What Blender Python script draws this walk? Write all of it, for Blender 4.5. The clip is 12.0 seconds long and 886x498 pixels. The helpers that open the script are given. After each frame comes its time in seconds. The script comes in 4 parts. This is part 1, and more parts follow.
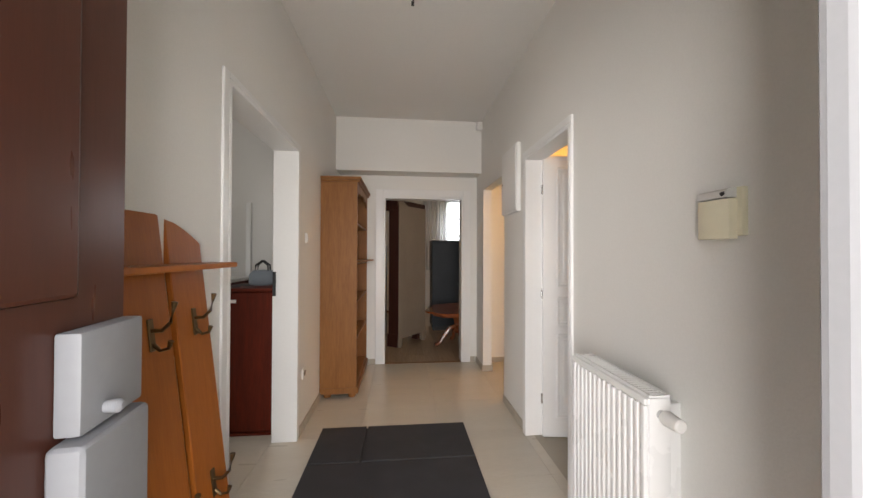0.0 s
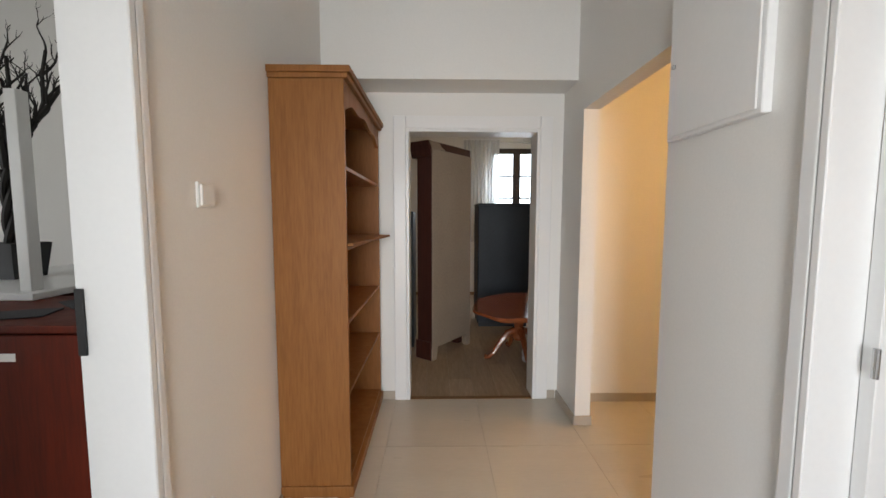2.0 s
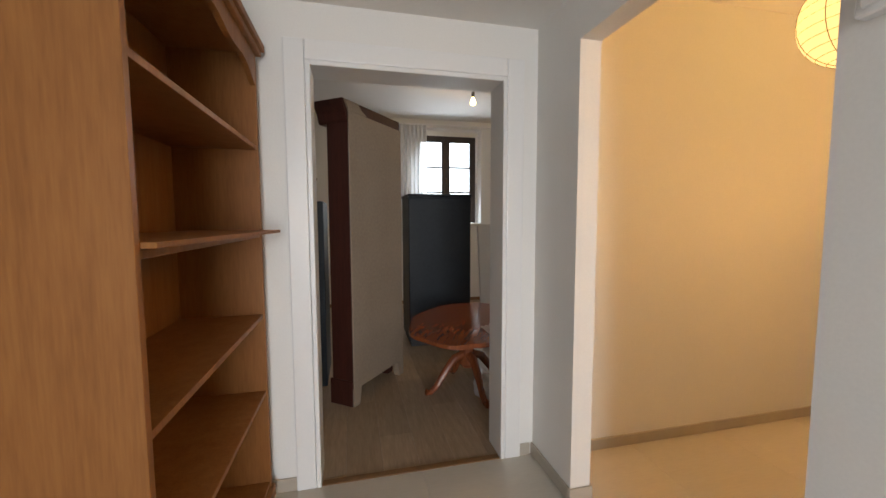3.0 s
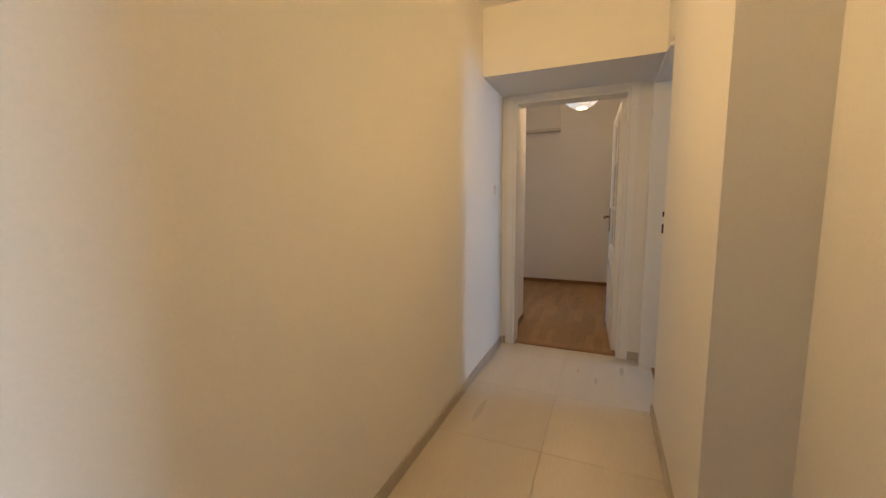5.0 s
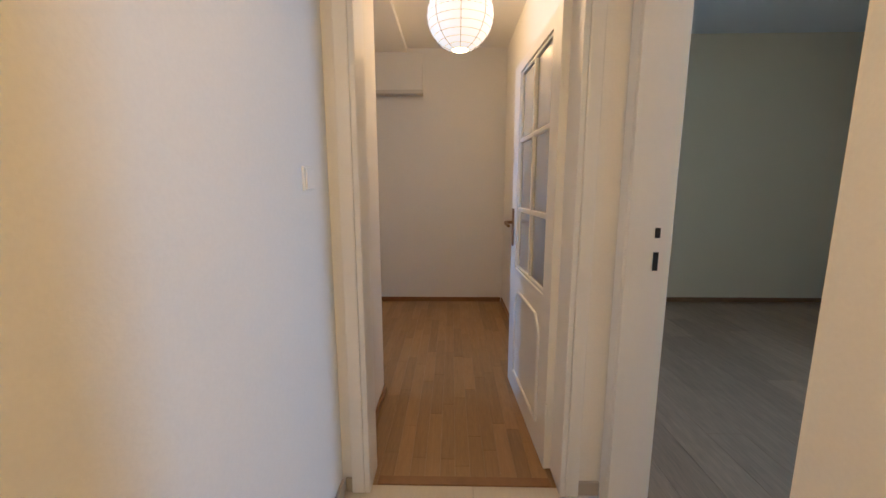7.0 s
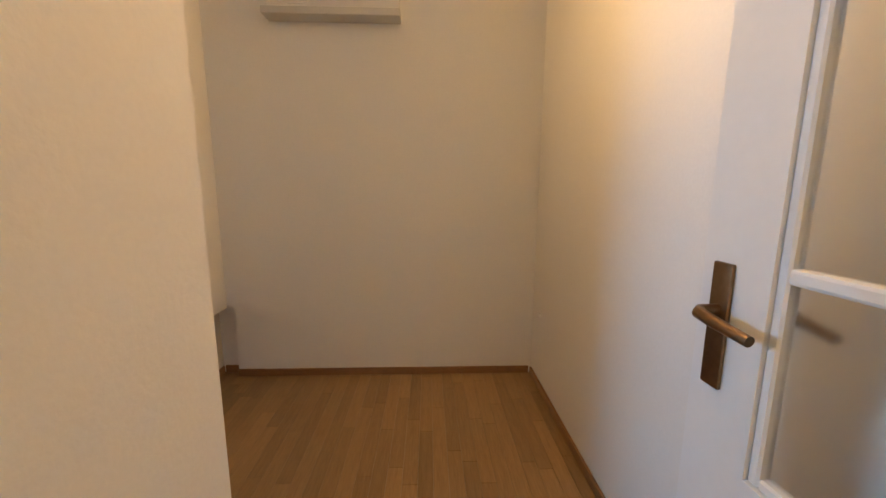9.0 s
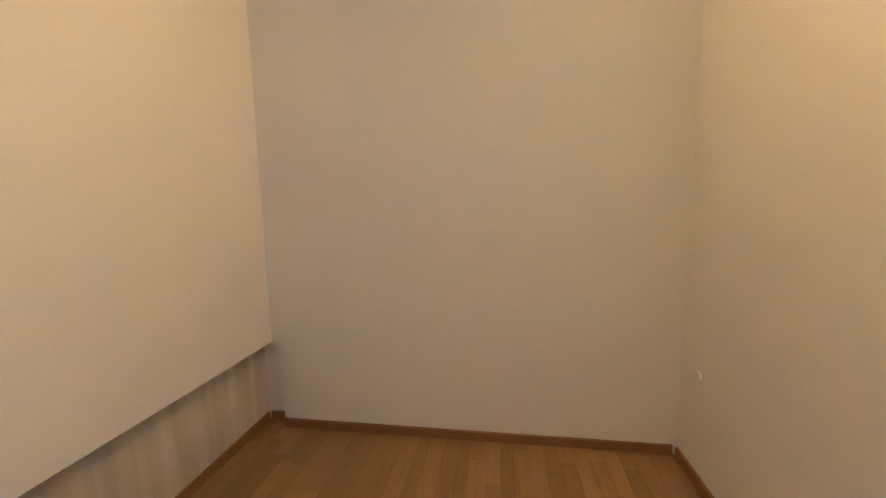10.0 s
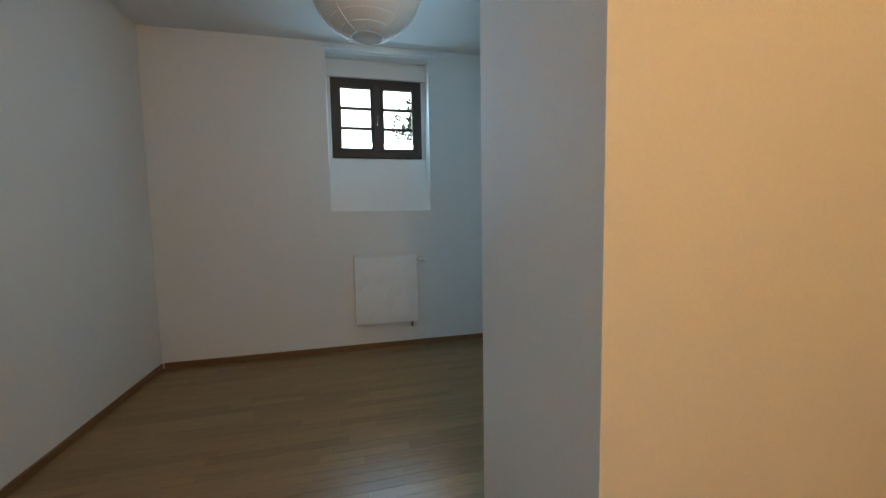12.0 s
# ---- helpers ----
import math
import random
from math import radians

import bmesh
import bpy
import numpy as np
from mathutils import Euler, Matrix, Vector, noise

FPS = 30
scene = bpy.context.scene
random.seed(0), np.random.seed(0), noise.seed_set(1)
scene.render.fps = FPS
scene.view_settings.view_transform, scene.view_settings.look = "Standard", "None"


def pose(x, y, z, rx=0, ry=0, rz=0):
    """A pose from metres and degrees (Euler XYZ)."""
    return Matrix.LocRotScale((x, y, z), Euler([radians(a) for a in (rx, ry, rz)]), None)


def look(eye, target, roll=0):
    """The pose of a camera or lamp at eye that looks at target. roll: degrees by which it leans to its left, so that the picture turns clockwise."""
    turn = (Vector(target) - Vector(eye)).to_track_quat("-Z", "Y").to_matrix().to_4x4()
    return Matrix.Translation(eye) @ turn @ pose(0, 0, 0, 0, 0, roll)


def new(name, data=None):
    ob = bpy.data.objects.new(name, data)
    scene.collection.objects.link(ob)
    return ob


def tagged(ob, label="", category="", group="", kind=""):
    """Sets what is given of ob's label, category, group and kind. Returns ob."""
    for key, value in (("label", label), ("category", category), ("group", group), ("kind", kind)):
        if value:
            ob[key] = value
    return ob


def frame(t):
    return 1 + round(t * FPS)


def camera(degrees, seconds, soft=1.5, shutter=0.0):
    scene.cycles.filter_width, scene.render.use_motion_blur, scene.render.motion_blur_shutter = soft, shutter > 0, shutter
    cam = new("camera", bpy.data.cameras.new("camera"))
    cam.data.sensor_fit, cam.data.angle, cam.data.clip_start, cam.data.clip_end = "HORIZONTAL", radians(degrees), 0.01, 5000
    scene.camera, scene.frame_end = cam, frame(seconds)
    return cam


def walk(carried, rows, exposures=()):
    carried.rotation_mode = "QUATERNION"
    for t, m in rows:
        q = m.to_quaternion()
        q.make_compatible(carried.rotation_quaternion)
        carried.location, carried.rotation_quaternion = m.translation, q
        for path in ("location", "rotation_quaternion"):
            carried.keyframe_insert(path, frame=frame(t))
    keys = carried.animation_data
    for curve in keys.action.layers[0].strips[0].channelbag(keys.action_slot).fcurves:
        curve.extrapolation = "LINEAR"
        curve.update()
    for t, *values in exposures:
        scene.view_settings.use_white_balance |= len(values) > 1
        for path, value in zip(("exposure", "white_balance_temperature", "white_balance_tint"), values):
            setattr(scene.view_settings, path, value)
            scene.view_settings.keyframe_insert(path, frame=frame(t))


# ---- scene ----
cam = camera(98.4, 12.0)

PATH = [
    (0, (-0.105, 0.069, 1.324), (0.109, 2.057, 1.346), 0.2),
    (0.3, (-0.081, 0.292, 1.376), (0.059, 2.287, 1.373), 0.2),
    (0.5, (-0.086, 0.463, 1.375), (0.012, 2.46, 1.355), 0.3),
    (1, (-0.108, 0.928, 1.361), (-0.049, 2.925, 1.269), 0.2),
    (1.5, (-0.09, 1.403, 1.358), (-0.046, 3.397, 1.213), -0.0),
    (2, (-0.105, 1.901, 1.366), (-0.071, 3.894, 1.204), 0.1),
    (2.5, (-0.094, 2.39, 1.337), (0.061, 4.377, 1.171), -0.0),
    (3, (-0.132, 2.84, 1.289), (0.326, 4.781, 1.136), -0.2),
    (3.5, (0.006, 3.189, 1.257), (0.91, 4.966, 1.093), -0.9),
    (3.7, (0.09, 3.307, 1.243), (1.135, 5.003, 1.078), -1.1),
    (5.3, (1.058, 3.948, 1.207), (2.95, 4.541, 0.943), -0.2),
    (5.5, (1.231, 4.007, 1.214), (3.145, 4.517, 0.935), -0.1),
    (6, (1.67, 4.082, 1.227), (3.626, 4.377, 0.937), 0.1),
    (6.5, (2.092, 4.112, 1.253), (4.064, 4.239, 0.945), 0.1),
    (7, (2.533, 4.185, 1.274), (4.507, 4.231, 0.955), -0.1),
    (8.8, (4.092, 4.289, 1.269), (6.063, 4.226, 0.936), 0.0),
    (9, (4.265, 4.325, 1.275), (6.236, 4.25, 0.946), 0.3),
    (9.5, (4.688, 4.272, 1.24), (6.661, 4.376, 0.932), -1.4),
    (10, (4.911, 4.448, 1.207), (6.874, 4.737, 0.956), -1.0),
    (10.5, (5.077, 4.566, 1.215), (6.886, 5.384, 0.971), -1.4),
    (11, (5.116, 4.707, 1.208), (6.581, 6.053, 1.004), -1.5),
    (11.5, (5.074, 4.841, 1.238), (6.075, 6.563, 1.052), -1.1),
    (12, (5.023, 5.008, 1.236), (5.505, 6.943, 1.073), -1.0),
]
walk(cam, [(t, look(e, g, r)) for t, e, g, r in PATH],
     [(0, 0.45, 7150, 15), (0.5, 0.70, 7000, 15), (1.2, 0.72, 7050, 14), (1.6, 0.76, 6900, 13), (2.0, 0.76, 6600, 11), (2.5, 0.83, 6500, 10), (3.1, 0.75, 6700, 12), (3.5, 0.74, 6300, 9), (5.3, 0.5, 5250, 4), (6.4, 0.74, 4900, 5), (7.2, 0.83, 5150, 5), (8.8, 0.9, 5900, 4), (9.5, 1.2, 5650, -2), (10, 1.27, 5400, -2), (10.5, 1.2, 5600, -2), (11, 1.0, 6150, 0), (11.5, 1.05, 6700, 1), (12, 1.02, 7050, 1)])

# ---- world, sun, large lights ----
world = bpy.data.worlds.new("world")
scene.world = world
world.use_nodes = True
wn = world.node_tree.nodes
sky = wn.new("ShaderNodeTexSky")
sky.sky_type = "NISHITA"
sky.sun_disc = False
sky.sun_elevation, sky.sun_rotation = radians(46), radians(76)
wn["Background"].inputs["Strength"].default_value = 0.15
world.node_tree.links.new(sky.outputs[0], wn["Background"].inputs[0])

sun = new("sun", bpy.data.lights.new("sun", "SUN"))
sun.data.energy, sun.data.angle, sun.data.color = 1.5, radians(10), (1, 0.95, 0.88)
sun.matrix_world = look((12, 3, 13), (0, 0, 0))


def area(name, eye, target, w, h, watts, color):
    lamp = new(name, bpy.data.lights.new(name, "AREA"))
    lamp.data.shape, lamp.data.size, lamp.data.size_y = "RECTANGLE", w, h
    lamp.data.energy, lamp.data.color = watts, color
    lamp.matrix_world = look(eye, target)
    return lamp


def bulb(name, place, watts, color, radius=0.05):
    lamp = new(name, bpy.data.lights.new(name, "POINT"))
    lamp.data.energy, lamp.data.color, lamp.data.shadow_soft_size = watts, color, radius
    lamp.location = place
    return lamp


DAY = (0.80, 0.90, 1.0)
area("daylight_entrance", (-0.40, -1.9, 1.45), (0.02, 3, 1.35), 2.4, 2.3, 212, (0.94, 0.97, 1.0))
area("daylight_left_room", (-4.42, 1.9, 1.55), (-1, 2.4, 1.2), 1.6, 1.3, 18, (0.96, 0.98, 1.0))
area("daylight_side_room", (3.73, -0.40, 1.75), (3.72, 3.6, 0.8), 0.54, 1.05, 36, (0.62, 0.77, 1.0))
area("daylight_far_room", (5.345, 8.812, 2.197), (5.30, 4, 1.2), 0.72, 0.60, 3.6, (0.36, 0.66, 1.0))
area("daylight_far_room", (5.345, 8.805, 2.197), (5.36, 4, 1.3), 0.72, 0.60, 9.5, (0.38, 0.64, 1.0)).data.spread = radians(85)
area("daylight_store_room", (1.29, 8.72, 1.9), (0.9, 5, 0.7), 0.76, 1.15, 14.5, DAY)
bulb("light_lobby", (2.03, 4.1, 2.17), 25, (1.0, 0.53, 0.175), 0.19)
bulb("light_small_room", (5.36, 4.13, 2.425), 24, (1.0, 0.535, 0.19), 0.2)
bulb("light_store", (1.14, 6.82, 2.55), 7, (1.0, 0.62, 0.26), 0.03)
bulb("light_side", (1.30, 2.90, 2.30), 4, (1.0, 0.45, 0.08), 0.08)

# ---- materials ----


def material(name, color, rough=0.5, metal=0.0, bump=0.0, scale=40.0, vary=0.0, coarse=2.0, stretch=(1, 1, 1), color2=None, coat=0.0, rand=0.0, island=False, soft=False):
    m = bpy.data.materials.new(name)
    m.use_nodes = True
    nt = m.node_tree
    n, l = nt.nodes, nt.links
    b = n["Principled BSDF"]
    b.inputs["Roughness"].default_value, b.inputs["Metallic"].default_value = rough, metal
    b.inputs["Coat Weight"].default_value = coat
    co = n.new("ShaderNodeTexCoord")
    mp = n.new("ShaderNodeMapping")
    mp.inputs["Scale"].default_value = stretch
    geo = n.new("ShaderNodeNewGeometry")
    l.new(geo.outputs["Position"] if island or rand else co.outputs["Object"], mp.inputs[0])
    fine = n.new("ShaderNodeTexNoise")
    fine.inputs["Scale"].default_value, fine.inputs["Detail"].default_value = scale, 6
    l.new(mp.outputs[0], fine.inputs[0])
    wide = n.new("ShaderNodeTexNoise")
    wide.inputs["Scale"].default_value, wide.inputs["Detail"].default_value = coarse, 3
    l.new(mp.outputs[0], wide.inputs[0])
    c2 = color2 or tuple(c * (1 - vary) for c in color)
    mix = n.new("ShaderNodeMix")
    mix.data_type = "RGBA"
    mix.inputs[6].default_value, mix.inputs[7].default_value = (*color, 1), (*c2, 1)
    mid = n.new("ShaderNodeMath")
    mid.operation = "MULTIPLY_ADD"
    l.new(fine.outputs[0], mid.inputs[0])
    mid.inputs[1].default_value = 0.6
    half = n.new("ShaderNodeMath")
    half.operation = "MULTIPLY"
    half.inputs[1].default_value = 0.5
    l.new(wide.outputs[0], half.inputs[0])
    l.new(half.outputs[0], mid.inputs[2])
    ramp = n.new("ShaderNodeMapRange")
    ramp.inputs["From Min"].default_value, ramp.inputs["From Max"].default_value = 0.35, 0.75
    l.new(mid.outputs[0], ramp.inputs[0])
    if soft:
        ramp.interpolation_type = "SMOOTHERSTEP"
        ramp.inputs["From Min"].default_value, ramp.inputs["From Max"].default_value = 0.15, 0.95
        fine.inputs["Detail"].default_value, wide.inputs["Detail"].default_value = 2, 1
    l.new(ramp.outputs[0], mix.inputs[0])
    out = mix.outputs[2]
    if rand:
        hsv = n.new("ShaderNodeHueSaturation")
        src = geo.outputs["Random Per Island"] if island else n.new("ShaderNodeObjectInfo").outputs["Random"]
        span = n.new("ShaderNodeMapRange")
        span.inputs["To Min"].default_value, span.inputs["To Max"].default_value = 1 - rand, 1 + rand
        l.new(src, span.inputs[0])
        l.new(span.outputs[0], hsv.inputs["Value"])
        l.new(out, hsv.inputs["Color"])
        out = hsv.outputs[0]
    l.new(out, b.inputs["Base Color"])
    rr = n.new("ShaderNodeMapRange")
    rr.inputs["To Min"].default_value, rr.inputs["To Max"].default_value = max(0.02, rough - (0.015 if soft else 0.07)), min(1, rough + (0.015 if soft else 0.07))
    l.new(wide.outputs[0], rr.inputs[0])
    l.new(rr.outputs[0], b.inputs["Roughness"])
    if bump:
        bp = n.new("ShaderNodeBump")
        bp.inputs["Strength"].default_value, bp.inputs["Distance"].default_value = bump, 0.002
        l.new(fine.outputs[0], bp.inputs["Height"])
        l.new(bp.outputs[0], b.inputs["Normal"])
    return m


PAINT = material("wall_paint", (0.80, 0.79, 0.76), 0.75, bump=0.25, scale=120, vary=0.05, coarse=1.3)
# Yellow in this colour offsets the blue window lamp, so the walls read neutral.
SIDEWARMED = material("side_room_paint_warmed", (0.72, 0.60, 0.39), 0.75, bump=0.25, scale=120, vary=0.06, coarse=1.3)
CEIL = material("ceiling_paint", (0.78, 0.77, 0.75), 0.85, bump=0.25, scale=110, vary=0.04, coarse=1.0)
NICHE = material("niche_plaster", (0.66, 0.62, 0.54), 0.85, bump=0.4, scale=16, vary=0.42, coarse=7, stretch=(1, 1, 0.10))
LACQUER = material("white_lacquer", (0.80, 0.80, 0.79), 0.32, bump=0.03, scale=60, vary=0.03, coarse=3)
# White lacquer with its colour darkened to offset strong entrance light on one frame.
DIMLACQUER = material("white_lacquer_dimmed", (0.46, 0.47, 0.49), 0.30, bump=0.03, scale=60, vary=0.06, coarse=3)
ENAMEL = material("white_enamel", (0.82, 0.82, 0.81), 0.28, vary=0.02, coarse=4)
PLASTIC = material("white_plastic", (0.80, 0.79, 0.76), 0.4, vary=0.03)
RIB = material("lamp_rib_wire", (0.30, 0.22, 0.11), 0.7, vary=0.1)
HARDBOARD_PALE = material("pale_grey_plastic", (0.28, 0.29, 0.31), 0.45, vary=0.08)
BOARDPALE = material("pale_grey_board", (0.62, 0.61, 0.58), 0.6, vary=0.08)
CREAM = material("cream_plastic", (0.74, 0.69, 0.52), 0.4, vary=0.05, coarse=8)
TILE = material("porcelain_tile", (0.585, 0.537, 0.458), 0.28, scale=30, coarse=3.0, stretch=(0.5, 3.0, 1), color2=(0.53, 0.483, 0.408), rand=0.03, soft=True)
GROUT = material("grout", (0.46, 0.42, 0.355), 0.9, bump=0.2, scale=200, vary=0.2)
TILESKIRT = material("tile_skirting", (0.45, 0.40, 0.33), 0.35, scale=10, vary=0.15, stretch=(1, 1, 1))
OAK = material("oak_strip", (0.31, 0.192, 0.084), 0.34, bump=0.05, scale=16, coarse=5, stretch=(1.0, 9, 1), color2=(0.225, 0.134, 0.056), rand=0.18)
OAKFAR = material("oak_strip_joined", (0.31, 0.192, 0.084), 0.34, bump=0.05, scale=16, coarse=5, stretch=(1.0, 9, 1), color2=(0.225, 0.134, 0.056), rand=0.18, island=True)
LAMINATE = material("grey_laminate", (0.42, 0.30, 0.195), 0.36, bump=0.05, scale=12, coarse=4, stretch=(9, 1.0, 1), color2=(0.29, 0.205, 0.13), rand=0.14)
LAMINATEX = material("grey_laminate_cross", (0.40, 0.27, 0.165), 0.36, bump=0.05, scale=12, coarse=4, stretch=(1.0, 9, 1), color2=(0.25, 0.175, 0.11), rand=0.14)
WOODSKIRT = material("oak_skirting", (0.26, 0.135, 0.055), 0.4, scale=20, vary=0.3, stretch=(1, 1, 6))
RACKWOOD = material("orange_veneer", (0.39, 0.118, 0.019), 0.38, bump=0.04, scale=22, coarse=4, stretch=(8, 8, 0.7), color2=(0.29, 0.082, 0.013))
BEECH = material("bookcase_veneer", (0.29, 0.121, 0.033), 0.5, bump=0.04, scale=20, coarse=3, stretch=(7, 7, 0.6), color2=(0.205, 0.077, 0.018))
MAHOGANY = material("mahogany", (0.120, 0.016, 0.006), 0.5, bump=0.04, scale=18, coarse=4, stretch=(7, 7, 0.6), color2=(0.07, 0.011, 0.005))
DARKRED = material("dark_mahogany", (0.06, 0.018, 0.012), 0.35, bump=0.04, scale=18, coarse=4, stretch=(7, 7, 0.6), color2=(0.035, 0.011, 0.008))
HARDBOARD = material("grey_brown_board", (0.31, 0.24, 0.18), 0.75, bump=0.1, scale=50, vary=0.22, coarse=3)
DARKBOARD = material("dark_brown_board", (0.11, 0.065, 0.045), 0.6, bump=0.1, scale=40, vary=0.25, coarse=3)
BLACKBLUE = material("blue_black_lacquer", (0.022, 0.028, 0.036), 0.45, scale=30, vary=0.25, coarse=3)
TABLEWOOD = material("polished_table_wood", (0.30, 0.085, 0.028), 0.16, scale=14, coarse=3, stretch=(1, 7, 1), color2=(0.17, 0.045, 0.016), coat=0.15)
DOORBROWN = material("brown_painted_door", (0.085, 0.025, 0.014), 0.30, bump=0.05, scale=20, vary=0.2, coarse=3, stretch=(6, 6, 0.7))
WINDOWBROWN = material("dark_brown_window_wood", (0.045, 0.028, 0.020), 0.45, bump=0.1, scale=20, vary=0.25, stretch=(4, 4, 1))
BRASS = material("aged_brass", (0.17, 0.115, 0.06), 0.40, metal=1.0, scale=60, vary=0.4)
BRONZE = material("bronze_handle", (0.27, 0.17, 0.09), 0.34, metal=1.0, scale=60, vary=0.3)
CHROME = material("steel", (0.55, 0.55, 0.55), 0.25, metal=1.0, vary=0.1)
BLACK = material("black_metal", (0.015, 0.015, 0.016), 0.5, vary=0.2)
RUBBER = material("dark_grey_rubber", (0.030, 0.030, 0.036), 0.6, bump=0.25, scale=250, vary=0.3, coarse=5)
TWIG = material("black_twig", (0.020, 0.016, 0.014), 0.7, bump=0.4, scale=90, vary=0.4)
POT = material("black_pot", (0.016, 0.016, 0.018), 0.4, vary=0.2)
CLOTH = material("white_cloth", (0.70, 0.70, 0.70), 0.9, bump=0.3, scale=150, vary=0.1)
DARKCLOTH = material("dark_cloth", (0.05, 0.05, 0.055), 0.9, bump=0.3, scale=150, vary=0.3)
BAGGREY = material("grey_bag", (0.17, 0.20, 0.23), 0.6, bump=0.2, scale=120, vary=0.2)
GRASS = material("grass", (0.07, 0.11, 0.035), 0.9, bump=0.5, scale=30, vary=0.5)
FACADE = material("outside_render", (0.55, 0.50, 0.42), 0.9, bump=0.3, scale=80, vary=0.12)
LEAF = material("leaf", (0.06, 0.11, 0.03), 0.6, vary=0.4)
BARK = material("bark", (0.12, 0.09, 0.06), 0.9, bump=0.5, scale=30, vary=0.4)
for wood, level in ((MAHOGANY, 0.15), (DARKRED, 0.2), (RACKWOOD, 0.25), (BEECH, 0.3), (DOORBROWN, 0.3), (BLACKBLUE, 0.25)):
    wood.node_tree.nodes["Principled BSDF"].inputs["Specular IOR Level"].default_value = level
PAPER = bpy.data.materials.new("rice_paper_lit")
PAPERCOOL = bpy.data.materials.new("rice_paper_lit_pale")
PAPEROFF = bpy.data.materials.new("rice_paper_unlit")
for pm, glow, tint in ((PAPER, 0.75, (1.0, 0.66, 0.22)), (PAPERCOOL, 0.5, (1.0, 0.78, 0.58)), (PAPEROFF, 0, (1, 1, 1))):
    pm.use_nodes = True
    pb = pm.node_tree.nodes["Principled BSDF"]
    pb.inputs["Base Color"].default_value = (0.78, 0.76, 0.72, 1)
    pb.inputs["Roughness"].default_value = 0.9
    pb.inputs["Emission Color"].default_value = (*tint, 1)
    pb.inputs["Emission Strength"].default_value = glow
BULBGLOW = bpy.data.materials.new("bulb_glass_lit")
BULBGLOW.use_nodes = True
BULBGLOW.node_tree.nodes["Principled BSDF"].inputs["Emission Color"].default_value = (1.0, 0.72, 0.32, 1)
BULBGLOW.node_tree.nodes["Principled BSDF"].inputs["Emission Strength"].default_value = 6.0


def glass(name, rough, tint):
    m = bpy.data.materials.new(name)
    m.use_nodes = True
    b = m.node_tree.nodes["Principled BSDF"]
    b.inputs["Base Color"].default_value = (*tint, 1)
    b.inputs["Transmission Weight"].default_value, b.inputs["Roughness"].default_value, b.inputs["IOR"].default_value = 1.0, rough, 1.45
    return m


GLASS = glass("window_glass", 0.0, (0.97, 0.99, 1.0))
FROST = glass("frosted_glass", 0.24, (0.86, 0.86, 0.84))
SHEER = bpy.data.materials.new("sheer_curtain")
SHEER.use_nodes = True
sn = SHEER.node_tree
sb = sn.nodes["Principled BSDF"]
sb.inputs["Base Color"].default_value, sb.inputs["Roughness"].default_value = (0.85, 0.86, 0.86, 1), 0.9
tr = sn.nodes.new("ShaderNodeBsdfTranslucent")
tp = sn.nodes.new("ShaderNodeBsdfTransparent")
mx, mx2 = sn.nodes.new("ShaderNodeMixShader"), sn.nodes.new("ShaderNodeMixShader")
mx.inputs[0].default_value, mx2.inputs[0].default_value = 0.5, 0.3
sn.links.new(sb.outputs[0], mx.inputs[1]), sn.links.new(tr.outputs[0], mx.inputs[2])
sn.links.new(mx.outputs[0], mx2.inputs[1]), sn.links.new(tp.outputs[0], mx2.inputs[2])
sn.links.new(mx2.outputs[0], sn.nodes["Material Output"].inputs[0])

# ---- mesh helpers ----


def add_box(bm, a, b, bevel=0.0, seg=1):
    lo, hi = Vector(a), Vector(b)
    r = bmesh.ops.create_cube(bm, size=1, matrix=Matrix.Translation((lo + hi) / 2) @ Matrix.Diagonal((*(hi - lo), 1)))
    if bevel:
        edges = list({e for v in r["verts"] for e in v.link_edges})
        bmesh.ops.bevel(bm, geom=edges, offset=bevel, segments=seg, affect="EDGES", profile=0.6)
    return bm


def boxes(*spans, bevel=0.0, seg=1):
    bm = bmesh.new()
    for a, b in spans:
        add_box(bm, a, b, bevel, seg)
    return bm


def tube(bm, points, radii, sides=10, closed=True):
    """A bent round bar through the points."""
    rings = []
    pts = [Vector(p) for p in points]
    side = Vector((0, 0, 1))
    for i, p in enumerate(pts):
        d = (pts[min(i + 1, len(pts) - 1)] - pts[max(i - 1, 0)]).normalized()
        ref = side if abs(d.dot(side)) < 0.95 else Vector((1, 0, 0))
        u = d.cross(ref).normalized()
        w = d.cross(u)
        r = radii[i] if isinstance(radii, (list, tuple)) else radii
        rings.append([bm.verts.new(p + r * (math.cos(k * math.tau / sides) * u + math.sin(k * math.tau / sides) * w)) for k in range(sides)])
    for a, b in zip(rings, rings[1:]):
        for k in range(sides):
            bm.faces.new((a[k], a[(k + 1) % sides], b[(k + 1) % sides], b[k]))
    if closed:
        bm.faces.new(rings[0][::-1])
        bm.faces.new(rings[-1])
    return bm


def lathe(bm, profile, sides=32, center=(0, 0)):
    """A turned shape round the upright axis at center; profile of (radius, z)."""
    rings = []
    for r, z in profile:
        rings.append([bm.verts.new((center[0] + r * math.cos(k * math.tau / sides), center[1] + r * math.sin(k * math.tau / sides), z)) for k in range(sides)])
    for a, b in zip(rings, rings[1:]):
        for k in range(sides):
            bm.faces.new((a[k], a[(k + 1) % sides], b[(k + 1) % sides], b[k]))
    bm.faces.new(rings[0][::-1])
    bm.faces.new(rings[-1])
    return bm


